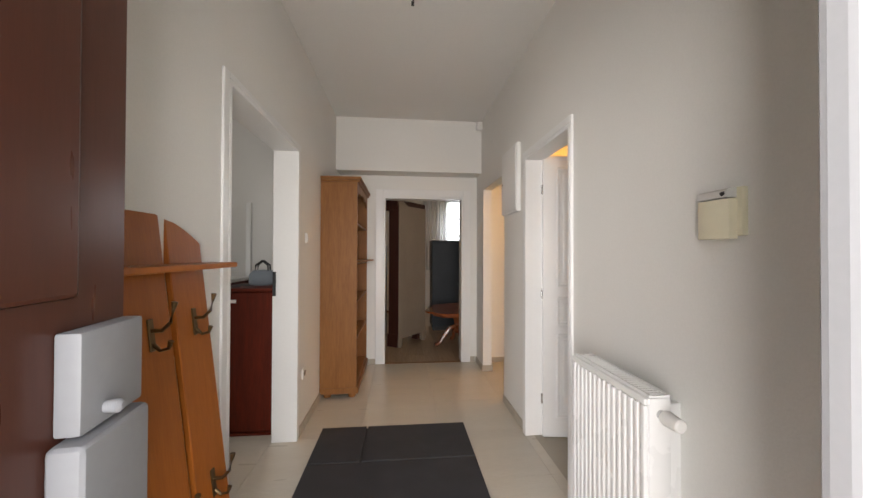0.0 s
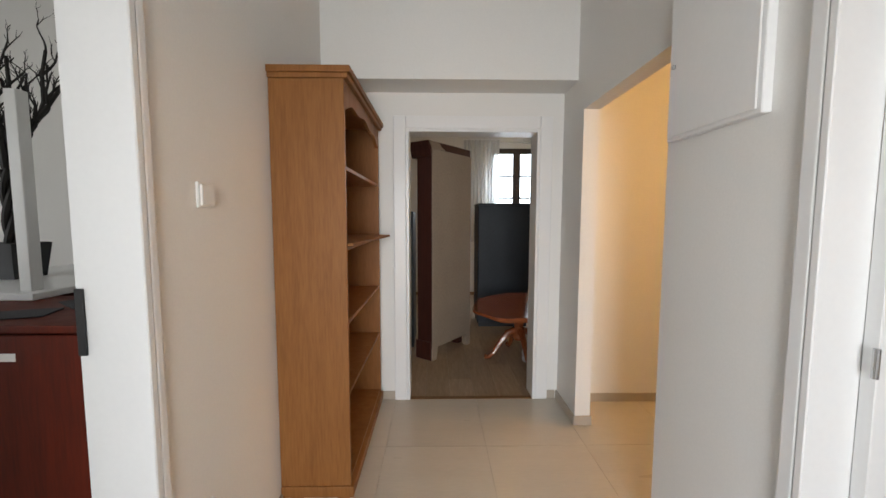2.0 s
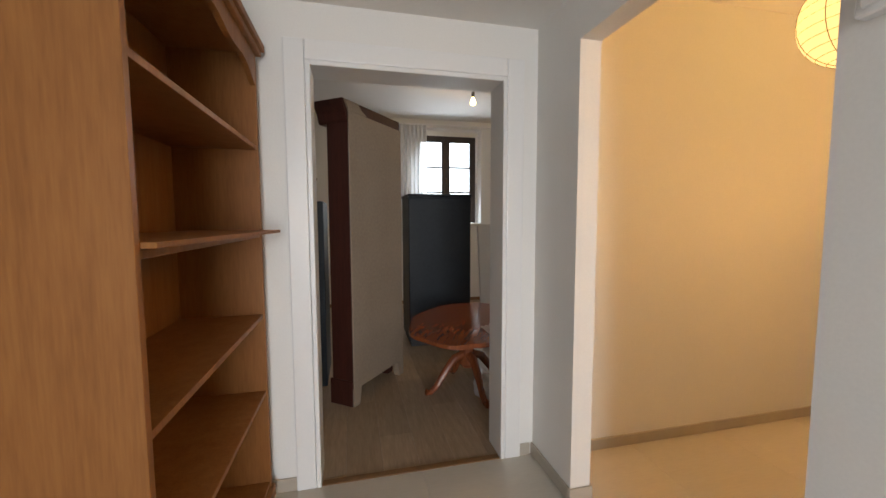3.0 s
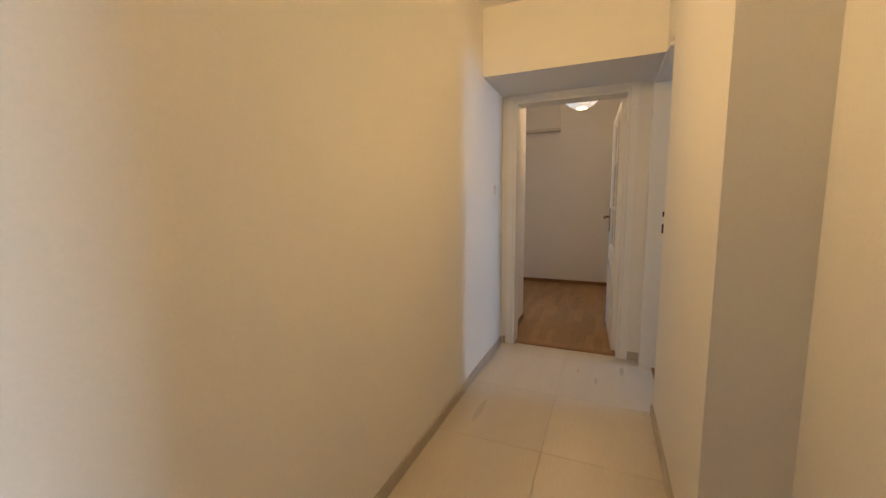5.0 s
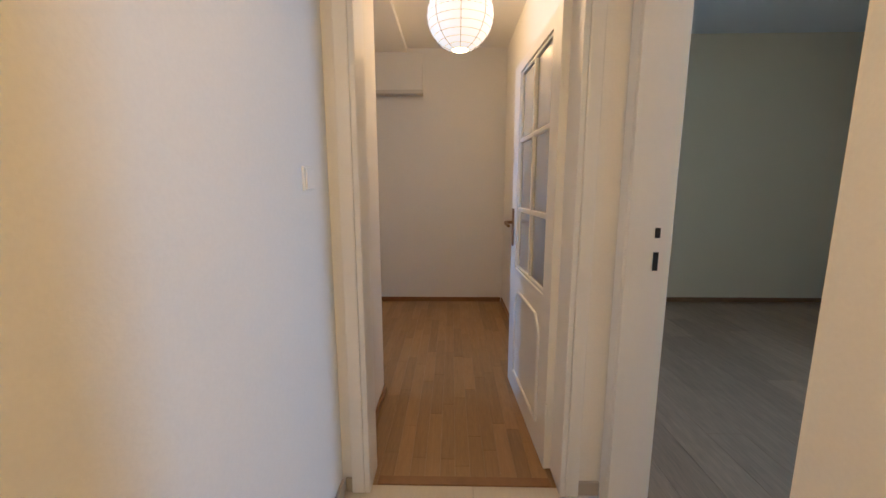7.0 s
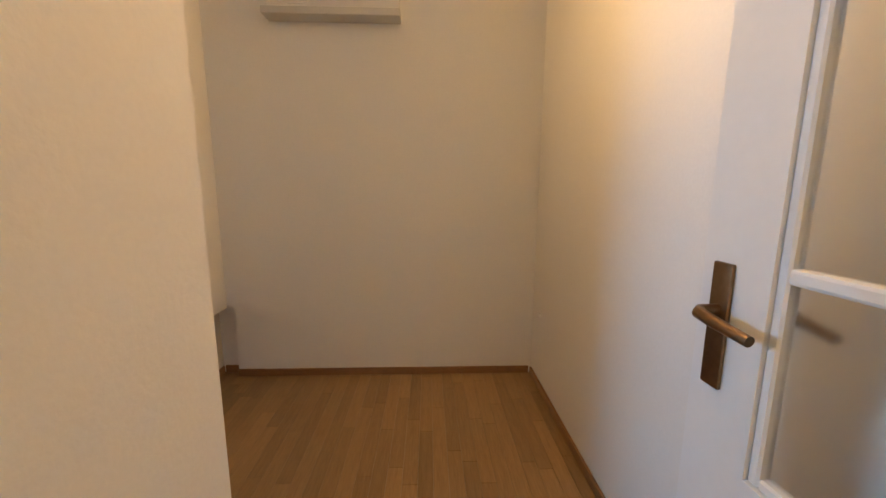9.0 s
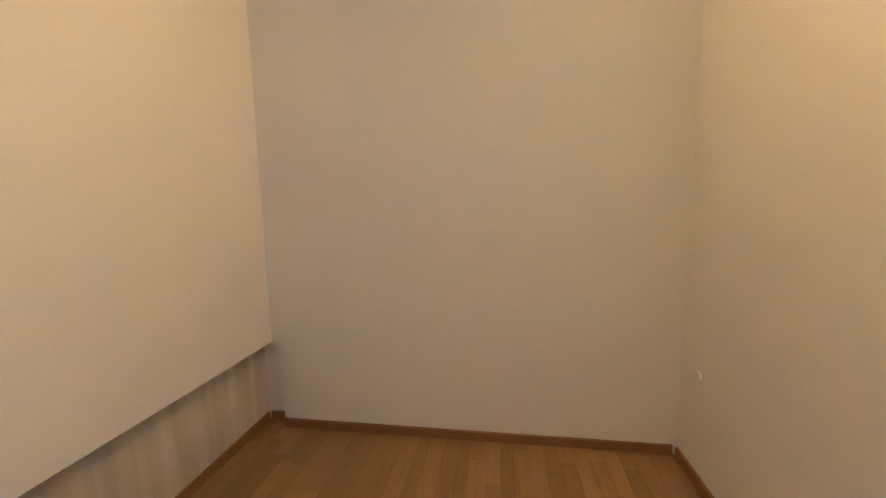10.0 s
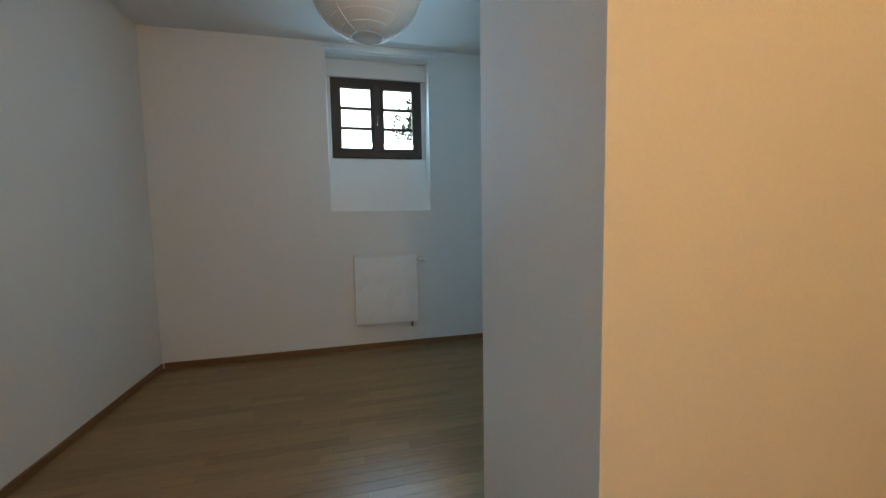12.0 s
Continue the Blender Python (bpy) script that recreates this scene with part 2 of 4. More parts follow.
def prism(bm, outline, along, a, b):
    """An outline of 2D points drawn out along an axis (0, 1 or 2) from a to b."""
    def at(p, v):
        q = list(p)
        q.insert(along, v)
        return q
    lo = [bm.verts.new(at(p, a)) for p in outline]
    hi = [bm.verts.new(at(p, b)) for p in outline]
    n = len(outline)
    bm.faces.new(lo[::-1])
    bm.faces.new(hi)
    for k in range(n):
        bm.faces.new((lo[k], lo[(k + 1) % n], hi[(k + 1) % n], hi[k]))
    return bm


def finish(bm, name, mat, smooth=False):
    bmesh.ops.recalc_face_normals(bm, faces=bm.faces)
    me = bpy.data.meshes.new(name)
    bm.to_mesh(me)
    bm.free()
    me.materials.append(mat)
    if smooth:
        for p in me.polygons:
            p.use_smooth = True
        me.set_sharp_from_angle(angle=radians(35))
    return me


def part(name, bm, mat, parent, label="", smooth=False):
    ob = new(name, finish(bm, name, mat, smooth))
    ob.parent = parent
    if label:
        ob["label"] = label
    return ob


def single(name, bm, mat, label, category, kind="", group="", smooth=False, m=None):
    ob = new(name, finish(bm, name, mat, smooth))
    if m is not None:
        ob.matrix_world = m
    return tagged(ob, label, category, group, kind)


def thing(name, label, category, m=None, group="", kind=""):
    ob = new(name)
    ob.empty_display_size = 0.1
    if m is not None:
        ob.matrix_world = m
    return tagged(ob, label, category, group, kind)


def structure(name, bm, mat, label, category):
    return single(name, bm, mat, label, category, kind="structure")


# ---- walls ----
H = 2.85
structure("wall_west", boxes(((-0.99, 0.40, 0), (-0.84, 1.765, H)), ((-0.99, 2.875, 0), (-0.84, 4.70, H)), ((-0.99, 1.765, 2.06), (-0.84, 2.875, H))),
          PAINT, "smooth white painted hall wall with a doorway", "wall")
structure("wall_east", boxes(((0.81, 0.40, 0), (0.91, 2.045, H)), ((0.81, 2.80, 0), (0.91, 3.425, H)), ((0.81, 4.32, 0), (0.91, 4.70, H)),
                             ((0.81, 2.045, 2.03), (0.91, 2.80, H)), ((0.81, 3.425, 2.04), (0.91, 4.32, H))),
          PAINT, "white painted hall wall with two openings", "wall")
structure("wall_north", boxes(((-0.99, 4.70, 0), (-0.325, 4.85, H)), ((0.64, 4.70, 0), (0.91, 4.85, H)), ((-0.325, 4.70, 2.0), (0.64, 4.85, H)),
                              ((0.91, 4.645, 0), (4.76, 4.85, H))),
          PAINT, "white painted wall along the corridor with a doorway", "wall")
structure("wall_entrance", boxes(((-1.5, -0.10, 0), (-0.62, 0.40, H)), ((0.56, -0.10, 0), (1.3, 0.40, H)), ((-0.62, -0.10, 2.12), (0.56, 0.40, H))),
          PAINT, "thick white entrance wall round the front door", "wall")
structure("wall_lobby_south", boxes(((0.91, 3.24, 0), (2.10, 3.34, H))), PAINT, "white painted wall of the lamp-lit lobby", "wall")
structure("wall_corridor_south", boxes(((2.10, 3.24, 0), (2.22, 3.56, H)), ((2.22, 3.44, 0), (3.172, 3.56, H)), ((3.96, 3.44, 0), (4.09, 3.56, H)), ((3.172, 3.44, 2.045), (3.96, 3.56, H))),
          PAINT, "white painted corridor wall beside the side doorway", "wall")
structure("wall_corridor_end", boxes(((4.09, 4.609, 0), (4.76, 4.645, H)), ((3.97, 3.56, 0), (4.09, 3.712, H)), ((3.97, 4.548, 0), (4.09, 4.645, H)), ((3.97, 3.712, 2.0), (4.09, 4.548, H))),
          PAINT, "white wall at the corridor's end with a doorway", "wall")
structure("wall_room_south", boxes(((4.09, 3.44, 0), (6.72, 3.62, H))), PAINT, "white painted wall of the small room", "wall")
structure("wall_room_east", boxes(((6.72, 3.44, 0), (6.85, 5.60, H)), ((6.72, 5.60, 0.476), (6.85, 6.33, H)), ((6.78, 5.60, 0), (6.85, 6.33, 0.476)), ((6.85, 6.20, 0), (7.1, 6.33, H))), PAINT, "white painted back wall of the small room", "wall")
pier = boxes(((5.50, 5.645, 0), (5.575, 6.33, H)), ((5.575, 5.645, 0.476), (6.72, 6.33, H)), ((5.575, 5.735, 0), (6.72, 6.33, 0.476)), ((6.72, 5.735, 0), (6.78, 6.33, 0.476)))
recess = boxes(((5.575, 5.731, 0.0), (6.78, 5.7345, 0.476)))
for bm in (pier, recess):  # the recess is a little higher at its open end
    for v in bm.verts:
        if v.co.x < 5.6 and abs(v.co.z - 0.476) < 0.001:
            v.co.z = 0.486
structure("wall_pier", pier,
          PAINT, "thick white wall pier with a low recess", "wall")
single("wall_recess", recess, NICHE, "bare stained plaster at the back of the recess", "wall", kind="structure")
structure("wall_store_east", boxes(((3.35, 4.85, 0), (3.46, 8.65, H))), PAINT, "white wall between the storage room and the far room", "wall")
structure("wall_store_west", boxes(((-2.0, 4.85, 0), (-1.9, 8.65, H))), PAINT, "plain white storage room wall", "wall")
structure("wall_far_east", boxes(((7.0, 6.33, 0), (7.1, 8.65, H))), PAINT, "plain white far room wall", "wall")
structure("wall_facade", boxes(((-2.0, 8.65, 0), (0.80, 9.10, H)), ((1.86, 8.65, 0), (4.885, 9.10, H)), ((5.815, 8.65, 0), (7.1, 9.10, H)),
                               ((0.80, 8.65, 0), (1.86, 9.10, 1.22)), ((0.80, 8.65, 2.68), (1.86, 9.10, H)),
                               ((4.885, 8.65, 0), (5.815, 9.10, 1.31)), ((4.885, 8.65, 2.72), (5.815, 9.10, H))),
          PAINT, "thick white outer wall with two deep window openings", "wall")
structure("wall_left_room", boxes(((-4.6, 0.30, 0), (-4.5, 1.1, H)), ((-4.6, 2.7, 0), (-4.5, 4.66, H)), ((-4.6, 1.1, 0), (-4.5, 2.7, 0.9)), ((-4.6, 1.1, 2.2), (-4.5, 2.7, H)),
                                  ((-4.6, 4.66, 0), (-0.99, 4.78, H)), ((-4.6, 0.2, 0), (-1.5, 0.3, H)), ((-1.5, 0.40, 0), (-0.99, 0.42, H))),
          PAINT, "grey-white painted walls of the left room", "wall")
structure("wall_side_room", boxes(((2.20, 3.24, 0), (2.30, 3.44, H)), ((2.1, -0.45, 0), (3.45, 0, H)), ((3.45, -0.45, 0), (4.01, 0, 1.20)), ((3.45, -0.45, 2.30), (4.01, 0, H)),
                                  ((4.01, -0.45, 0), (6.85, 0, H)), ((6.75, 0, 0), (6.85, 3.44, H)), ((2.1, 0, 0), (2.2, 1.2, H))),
          SIDEWARMED, "plain walls of the empty side room, yellowed against blue daylight", "wall")
structure("wall_bathroom", boxes(((2.1, 1.2, 0), (2.2, 3.24, H)), ((0.91, 1.1, 0), (2.2, 1.2, H))), PAINT, "plain painted walls of the warm-lit room", "wall")

# ---- ceilings ----
structure("ceiling_hall", boxes(((-0.99, -0.1, H), (0.91, 4.85, H + 0.1))), CEIL, "white hall ceiling", "ceiling")
structure("beam_hall", boxes(((-0.84, 4.43, 2.252), (0.81, 4.70, H))), PAINT, "white boxed ceiling beam above the inner doorway", "beam")
structure("ceiling_lobby", boxes(((0.91, 3.34, 2.48), (2.10, 4.645, 2.60)), ((2.10, 3.56, 2.48), (3.416, 4.645, 2.60)), ((0.91, 3.24, H), (4.09, 4.645, H + 0.1))), CEIL, "white lobby ceiling", "ceiling")
structure("beam_corridor", boxes(((3.416, 3.56, 2.045), (3.97, 4.645, H))), PAINT, "low white soffit in front of the corridor's end door", "beam")
structure("ceiling_small_room", boxes(((4.09, 3.62, 2.68), (6.72, 4.645, H)), ((4.78, 4.645, 2.63), (6.72, 5.645, H))), CEIL, "white small room ceiling with a lower strip", "ceiling")
structure("ceiling_far_room", boxes(((3.46, 4.85, 2.80), (4.78, 8.65, H + 0.1)), ((4.78, 5.645, 2.80), (5.50, 8.65, H + 0.1)), ((5.50, 6.33, 2.80), (7.0, 8.65, H + 0.1))), CEIL, "white far room ceiling", "ceiling")
structure("ceiling_store", boxes(((-1.9, 4.85, 2.80), (3.35, 8.65, H + 0.1))), CEIL, "white storage room ceiling", "ceiling")
structure("ceiling_left_room", boxes(((-4.6, 0.2, H), (-0.99, 4.78, H + 0.1))), CEIL, "greyish white left room ceiling", "ceiling")
structure("ceiling_side_room", boxes(((2.2, -0.12, 2.80), (6.85, 3.44, H + 0.1))), CEIL, "white side room ceiling", "ceiling")
structure("ceiling_bathroom", boxes(((0.91, 1.2, 2.45), (2.1, 3.24, 2.6))), CEIL, "ceiling washed by warm lamp light", "ceiling")
structure("roof", boxes(((-4.6, -0.1, H + 0.1), (7.1, 9.1, H + 0.3))), CEIL, "flat slab closing the house above", "roof")

# ---- ground outside ----
structure("ground", boxes(((-400, -400, -0.6), (400, 400, -0.45))), GRASS, "lawn round the house reaching the horizon", "ground")
structure("doorstep", boxes(((-1.2, -2.2, -0.45), (1.2, -0.02, -0.02)), bevel=0.01), GROUT, "stone landing outside the front door", "doorstep")
glowm = bpy.data.materials.new("bright_overcast")
glowm.use_nodes = True
gb = glowm.node_tree.nodes["Principled BSDF"]
gb.inputs["Base Color"].default_value = (0.8, 0.85, 0.9, 1)
gb.inputs["Emission Color"].default_value, gb.inputs["Emission Strength"].default_value = (0.86, 0.94, 1.0, 1), 2.2
structure("backdrop", boxes(((-90, 70, -0.5), (110, 70.2, 60))), glowm, "bright hazy sky beyond the garden", "backdrop")

# ---- skirtings and door trim ----


def skirting(name, runs, height, depth, mat, label):
    """Runs of (x0, y0, x1, y1): boards on the floor, each filling that strip of the plan."""
    bm = bmesh.new()
    for x0, y0, x1, y1 in runs:
        add_box(bm, (x0, y0, 0), (x1, y1, height), 0.003)
    return structure(name, bm, mat, label, "skirting")


S = 0.012
skirting("baseboard_hall", [(-0.84, 0.42, -0.84 + S, 1.705), (-0.84, 2.912, -0.84 + S, 4.68), (0.81 - S, 0.42, 0.81, 1.99), (0.81 - S, 2.86, 0.81, 3.425), (0.81 - S, 4.32, 0.81, 4.70),
                            (-0.82, 4.70 - S, -0.39, 4.70), (0.71, 4.70 - S, 0.79, 4.70), (0.80, 4.31, 0.92, 4.318), (0.92, 4.645 - S, 3.955, 4.645), (0.91, 4.32, 0.922, 4.63),
                            (2.10, 3.56, 3.165, 3.56 + S), (2.088, 3.36, 2.098, 3.572), (3.958, 4.585, 3.969, 4.63), (3.958, 3.57, 3.969, 3.66), (0.93, 3.34, 2.08, 3.352)],
         0.065, S, TILESKIRT, "beige tile skirting along the hall walls")
skirting("baseboard_rooms", [(4.10, 3.62, 6.70, 3.635), (6.705, 3.64, 6.72, 5.60), (6.765, 5.602, 6.78, 5.714), (5.59, 5.716, 6.765, 5.73), (4.10, 4.596, 4.76, 4.609), (4.76, 4.60, 4.772, 4.85), (3.47, 4.85, 4.76, 4.865),
                             (3.46, 4.87, 3.475, 8.63), (3.48, 8.635, 6.98, 8.65), (5.52, 6.33, 6.98, 6.345), (6.985, 6.36, 7.0, 8.63)],
         0.05, S, WOODSKIRT, "brown wooden skirting along the parquet")
skirting("baseboard_side_room", [(6.735, 0.02, 6.75, 3.42), (2.22, 0.0, 6.73, 0.015)], 0.05, S, WOODSKIRT, "brown wooden skirting in the side room")
skirting("baseboard_left_room", [(-4.48, 4.645, -1.0, 4.66)], 0.06, S, TILESKIRT, "beige tile skirting in the left room")
skirting("baseboard_store", [(-1.88, 8.635, 3.33, 8.65), (3.335, 4.87, 3.35, 8.62)], 0.05, S, WOODSKIRT, "brown wooden skirting in the storage room")


def frame_x(name, x0, x1, y0, y1, z, label, w=0.085, lip=0.018, sides=(True, True), wide=None):
    """A white door frame in a wall that runs along y: lining and trim on both faces; wide sets the trim at y0 apart."""
    bm = bmesh.new()
    t = 0.022
    add_box(bm, (x0 - lip, y0, 0), (x1 + lip, y0 + t, z), 0.003)
    add_box(bm, (x0 - lip, y1 - t, 0), (x1 + lip, y1, z), 0.003)
    add_box(bm, (x0 - lip, y0 + t, z - t), (x1 + lip, y1 - t, z), 0.003)
    for on, xa, xb in ((sides[0], x0 - lip, x0), (sides[1], x1, x1 + lip)):
        if on:
            add_box(bm, (xa, y0 - (wide or w), 0), (xb, y0 - 0.001, z + w), 0.006, 2)
            add_box(bm, (xa, y1 + 0.001, 0), (xb, y1 + w, z + w), 0.006, 2)
            add_box(bm, (xa, y0, z + 0.001), (xb, y1, z + w), 0.006, 2)
    return structure(name, bm, LACQUER, label, "door frame")


def frame_y(name, y0, y1, x0, x1, z, label, w=0.085, lip=0.018, sides=(True, True)):
    bm = bmesh.new()
    t = 0.022
    add_box(bm, (x0, y0 - lip, 0), (x0 + t, y1 + lip, z), 0.003)
    add_box(bm, (x1 - t, y0 - lip, 0), (x1, y1 + lip, z), 0.003)
    add_box(bm, (x0 + t, y0 - lip, z - t), (x1 - t, y1 + lip, z), 0.003)
    for on, ya, yb in ((sides[0], y0 - lip, y0), (sides[1], y1, y1 + lip)):
        if on:
            add_box(bm, (x0 - w, ya, 0), (x0 - 0.001, yb, z + w), 0.006, 2)
            add_box(bm, (x1 + 0.001, ya, 0), (x1 + w, yb, z + w), 0.006, 2)
            add_box(bm, (x0, ya, z + 0.001), (x1, yb, z + w), 0.006, 2)
    return structure(name, bm, LACQUER, label, "door frame")


frame_x("trim_left_door", -0.99, -0.84, 1.765, 2.875, 2.06, "white steel door frame with no door leaf", w=0.03, lip=0.012, wide=0.055)
frame_x("trim_right_door", 0.81, 0.91, 2.045, 2.80, 2.03, "white door frame of the open panel door", w=0.045, wide=0.016)
frame_y("trim_inner_door", 4.70, 4.85, -0.325, 0.64, 2.0, "white door frame with wide trim and no leaf", w=0.09)
frame_x("trim_end_door", 3.97, 4.09, 3.712, 4.548, 2.0, "white door frame at the corridor's end", w=0.055)
structure("trim_side_door", boxes(((3.858, 3.425, 0), (3.88, 3.578, 2.02)), ((3.882, 3.56, 0), (3.945, 3.578, 2.04)), ((3.172, 3.425, 0), (3.19, 3.50, 2.02)), ((3.19, 3.425, 2.0), (3.858, 3.578, 2.02)), bevel=0.004, seg=2), LACQUER, "white door frame with black lock holes", "door frame")
for k, (za, zb) in enumerate(((1.10, 1.135), (0.985, 1.05))):
    single("lock_hole", boxes(((3.852, 3.470, za), (3.857, 3.486, zb))), BLACK, "black lock strike hole in the white frame", "strike plate", kind="structure")
single("lock_plate", boxes(((-1.0, 2.846, 1.02), (-0.978, 2.853, 1.19)), bevel=0.002), BLACK, "dark metal strike plate on the white frame", "strike plate", kind="structure")
structure("threshold", boxes(((-0.30, 4.69, 0.0), (0.615, 4.73, 0.006)), ((4.0, 3.754, 0.0), (4.05, 4.506, 0.006)), ((3.192, 3.46, 0), (3.857, 3.50, 0.006)), bevel=0.002), WOODSKIRT, "thin wooden floor strips in the doorways", "threshold")


# ---- doors ----
def lever(parent, x, y, z, side, reach):
    """A long plate with a bent lever; side is the way it stands out of the leaf along y, reach the way it points along x."""
    plate = part("handle_plate", boxes(((x - 0.021, min(y, y + side * 0.008), z - 0.115), (x + 0.021, max(y, y + side * 0.008), z + 0.115)), bevel=0.004, seg=2), BRONZE, parent, "long bronze handle plate", True)
    bm = bmesh.new()
    tube(bm, [(x, y + side * 0.006, z + 0.03), (x, y + side * 0.04, z + 0.03), (x + reach * 0.012, y + side * 0.052, z + 0.029), (x + reach * 0.05, y + side * 0.056, z + 0.026), (x + reach * 0.115, y + side * 0.052, z + 0.018)],
         [0.010, 0.010, 0.011, 0.0105, 0.009], 12)
    part("lever", bm, BRONZE, plate, "curved bronze lever", True)
    return plate


glazed = thing("glazed_door", "white interior door, six frosted panes, standing open", "door", pose(4.105, 3.728, 0, 0, 0, 2.6))
W, DT = 0.85, 0.04
bm = boxes(((0, 0, 0.008), (0.115, DT, 1.965)), ((0.712, 0, 0.008), (W, DT, 1.965)), ((0.115, 0, 0.008), (0.712, DT, 0.79)), ((0.115, 0, 1.91), (0.712, DT, 1.965)))
part("leaf_frame", bm, LACQUER, glazed)
bm = boxes(((0.115, 0.006, 0.79), (0.135, DT - 0.006, 1.91)), ((0.692, 0.006, 0.79), (0.712, DT - 0.006, 1.91)), ((0.135, 0.006, 0.79), (0.692, DT - 0.006, 0.81)), ((0.135, 0.006, 1.89), (0.692, DT - 0.006, 1.91)), bevel=0.004)
part("glazing_bead", bm, LACQUER, glazed)
part("mullion", boxes(((0.401, 0.004, 0.81), (0.426, DT - 0.004, 1.89)), bevel=0.006, seg=2), LACQUER, glazed)
for za, zb in ((1.132, 1.157), (1.522, 1.547)):
    for xa, xb in ((0.135, 0.401), (0.426, 0.692)):
        part("glazing_bar", boxes(((xa, 0.004, za), (xb, DT - 0.004, zb)), bevel=0.006, seg=2), LACQUER, glazed)
for za, zb in ((0.81, 1.132), (1.157, 1.522), (1.547, 1.89)):
    for xa, xb in ((0.135, 0.401), (0.426, 0.692)):
        pane = part("pane", boxes(((xa - 0.004, 0.017, za - 0.004), (xb + 0.004, 0.023, zb + 0.004))), FROST, glazed, "frosted glass pane")
        pane.visible_shadow = False
for ya, yb in ((DT, DT + 0.006), (-0.006, 0.0)):
    bm = bmesh.new()
    ring = [(0.15, 0.15), (0.67, 0.15), (0.67, 0.60), (0.61, 0.67), (0.21, 0.67), (0.15, 0.60)]
    for (xa, za), (xb, zb) in zip(ring, ring[1:] + ring[:1]):
        tube(bm, [(xa, (ya + yb) / 2, za), (xb, (ya + yb) / 2, zb)], 0.009, 6)
    part("panel_moulding", bm, LACQUER, glazed, smooth=True)
lever(glazed, W - 0.052, DT, 1.03, 1, -1)
lever(glazed, W - 0.052, 0, 1.03, -1, -1)
for z in (0.25, 1.65):
    part("hinge", tube(bmesh.new(), [(-0.008, DT, z), (-0.008, DT, z + 0.08)], 0.008), LACQUER, glazed, "small white hinge", True)

panel = thing("panel_door", "white moulded three-panel door standing open", "door", pose(0.914, 2.777, 0, 0, 0, -8))
bm = boxes(((0, -0.04, 0.008), (0.735, 0, 2.03)), bevel=0.002)
part("leaf", bm, LACQUER, panel)
for za, zb in ((0.15, 0.735), (0.812, 1.0), (1.085, 1.935)):
    bm = bmesh.new()
    ring = [(0.105, za), (0.635, za), (0.635, zb), (0.105, zb)]
    for (xa, z1), (xb, z2) in zip(ring, ring[1:] + ring[:1]):
        tube(bm, [(xa, -0.041, z1), (xb, -0.041, z2)], 0.013, 8)
    part("panel_moulding", bm, LACQUER, panel, smooth=True)
    part("raised_panel", boxes(((0.14, -0.05, za + 0.035), (0.60, -0.038, zb - 0.035)), bevel=0.010, seg=2), LACQUER, panel)
for z in (0.25, 1.0, 1.75):
    part("hinge", tube(bmesh.new(), [(-0.008, -0.044, z), (-0.008, -0.044, z + 0.07)], 0.007), CHROME, panel, "small steel hinge", True)

front = thing("front_door", "brown painted wooden front door standing open inwards", "door", pose(-0.60, 0.03, 0, 0, 0, 97))
part("leaf", boxes(((0, -0.055, 0.01), (0.86, 0, 2.08)), bevel=0.004), DOORBROWN, front)
for xa, xb, za, zb in ((0.10, 0.72, 0.15, 0.80), (0.10, 0.72, 1.25, 1.95)):
    part("panel", boxes(((xa, -0.063, za), (xb, -0.05, zb)), bevel=0.008, seg=2), DOORBROWN, front)
part("lock_case", boxes(((0.675, -0.092, 1.04), (0.85, -0.055, 1.20)), bevel=0.006, seg=2), HARDBOARD_PALE, front, "pale grey lock case", True)
part("lock_cover", boxes(((0.655, -0.108, 0.80), (0.846, -0.055, 1.034)), bevel=0.014, seg=3), HARDBOARD_PALE, front, "pale plastic lock cover", True)
# Round stub added to stand in for a bright spot on the lock.
part("bright_spot", tube(bmesh.new(), [(0.735, -0.09, 1.065), (0.735, -0.112, 1.065), (0.735, -0.118, 1.065)], [0.010, 0.012, 0.006], 16), HARDBOARD_PALE, front, "small round pale stub for a bright spot", True)
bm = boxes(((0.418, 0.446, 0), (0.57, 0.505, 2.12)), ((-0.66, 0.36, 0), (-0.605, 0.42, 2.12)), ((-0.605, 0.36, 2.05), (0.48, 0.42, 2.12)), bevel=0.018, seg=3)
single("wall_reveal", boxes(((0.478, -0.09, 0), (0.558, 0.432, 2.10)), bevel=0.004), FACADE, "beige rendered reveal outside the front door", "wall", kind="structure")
structure("trim_front_door", bm, DIMLACQUER, "rounded white front door frame", "door frame")


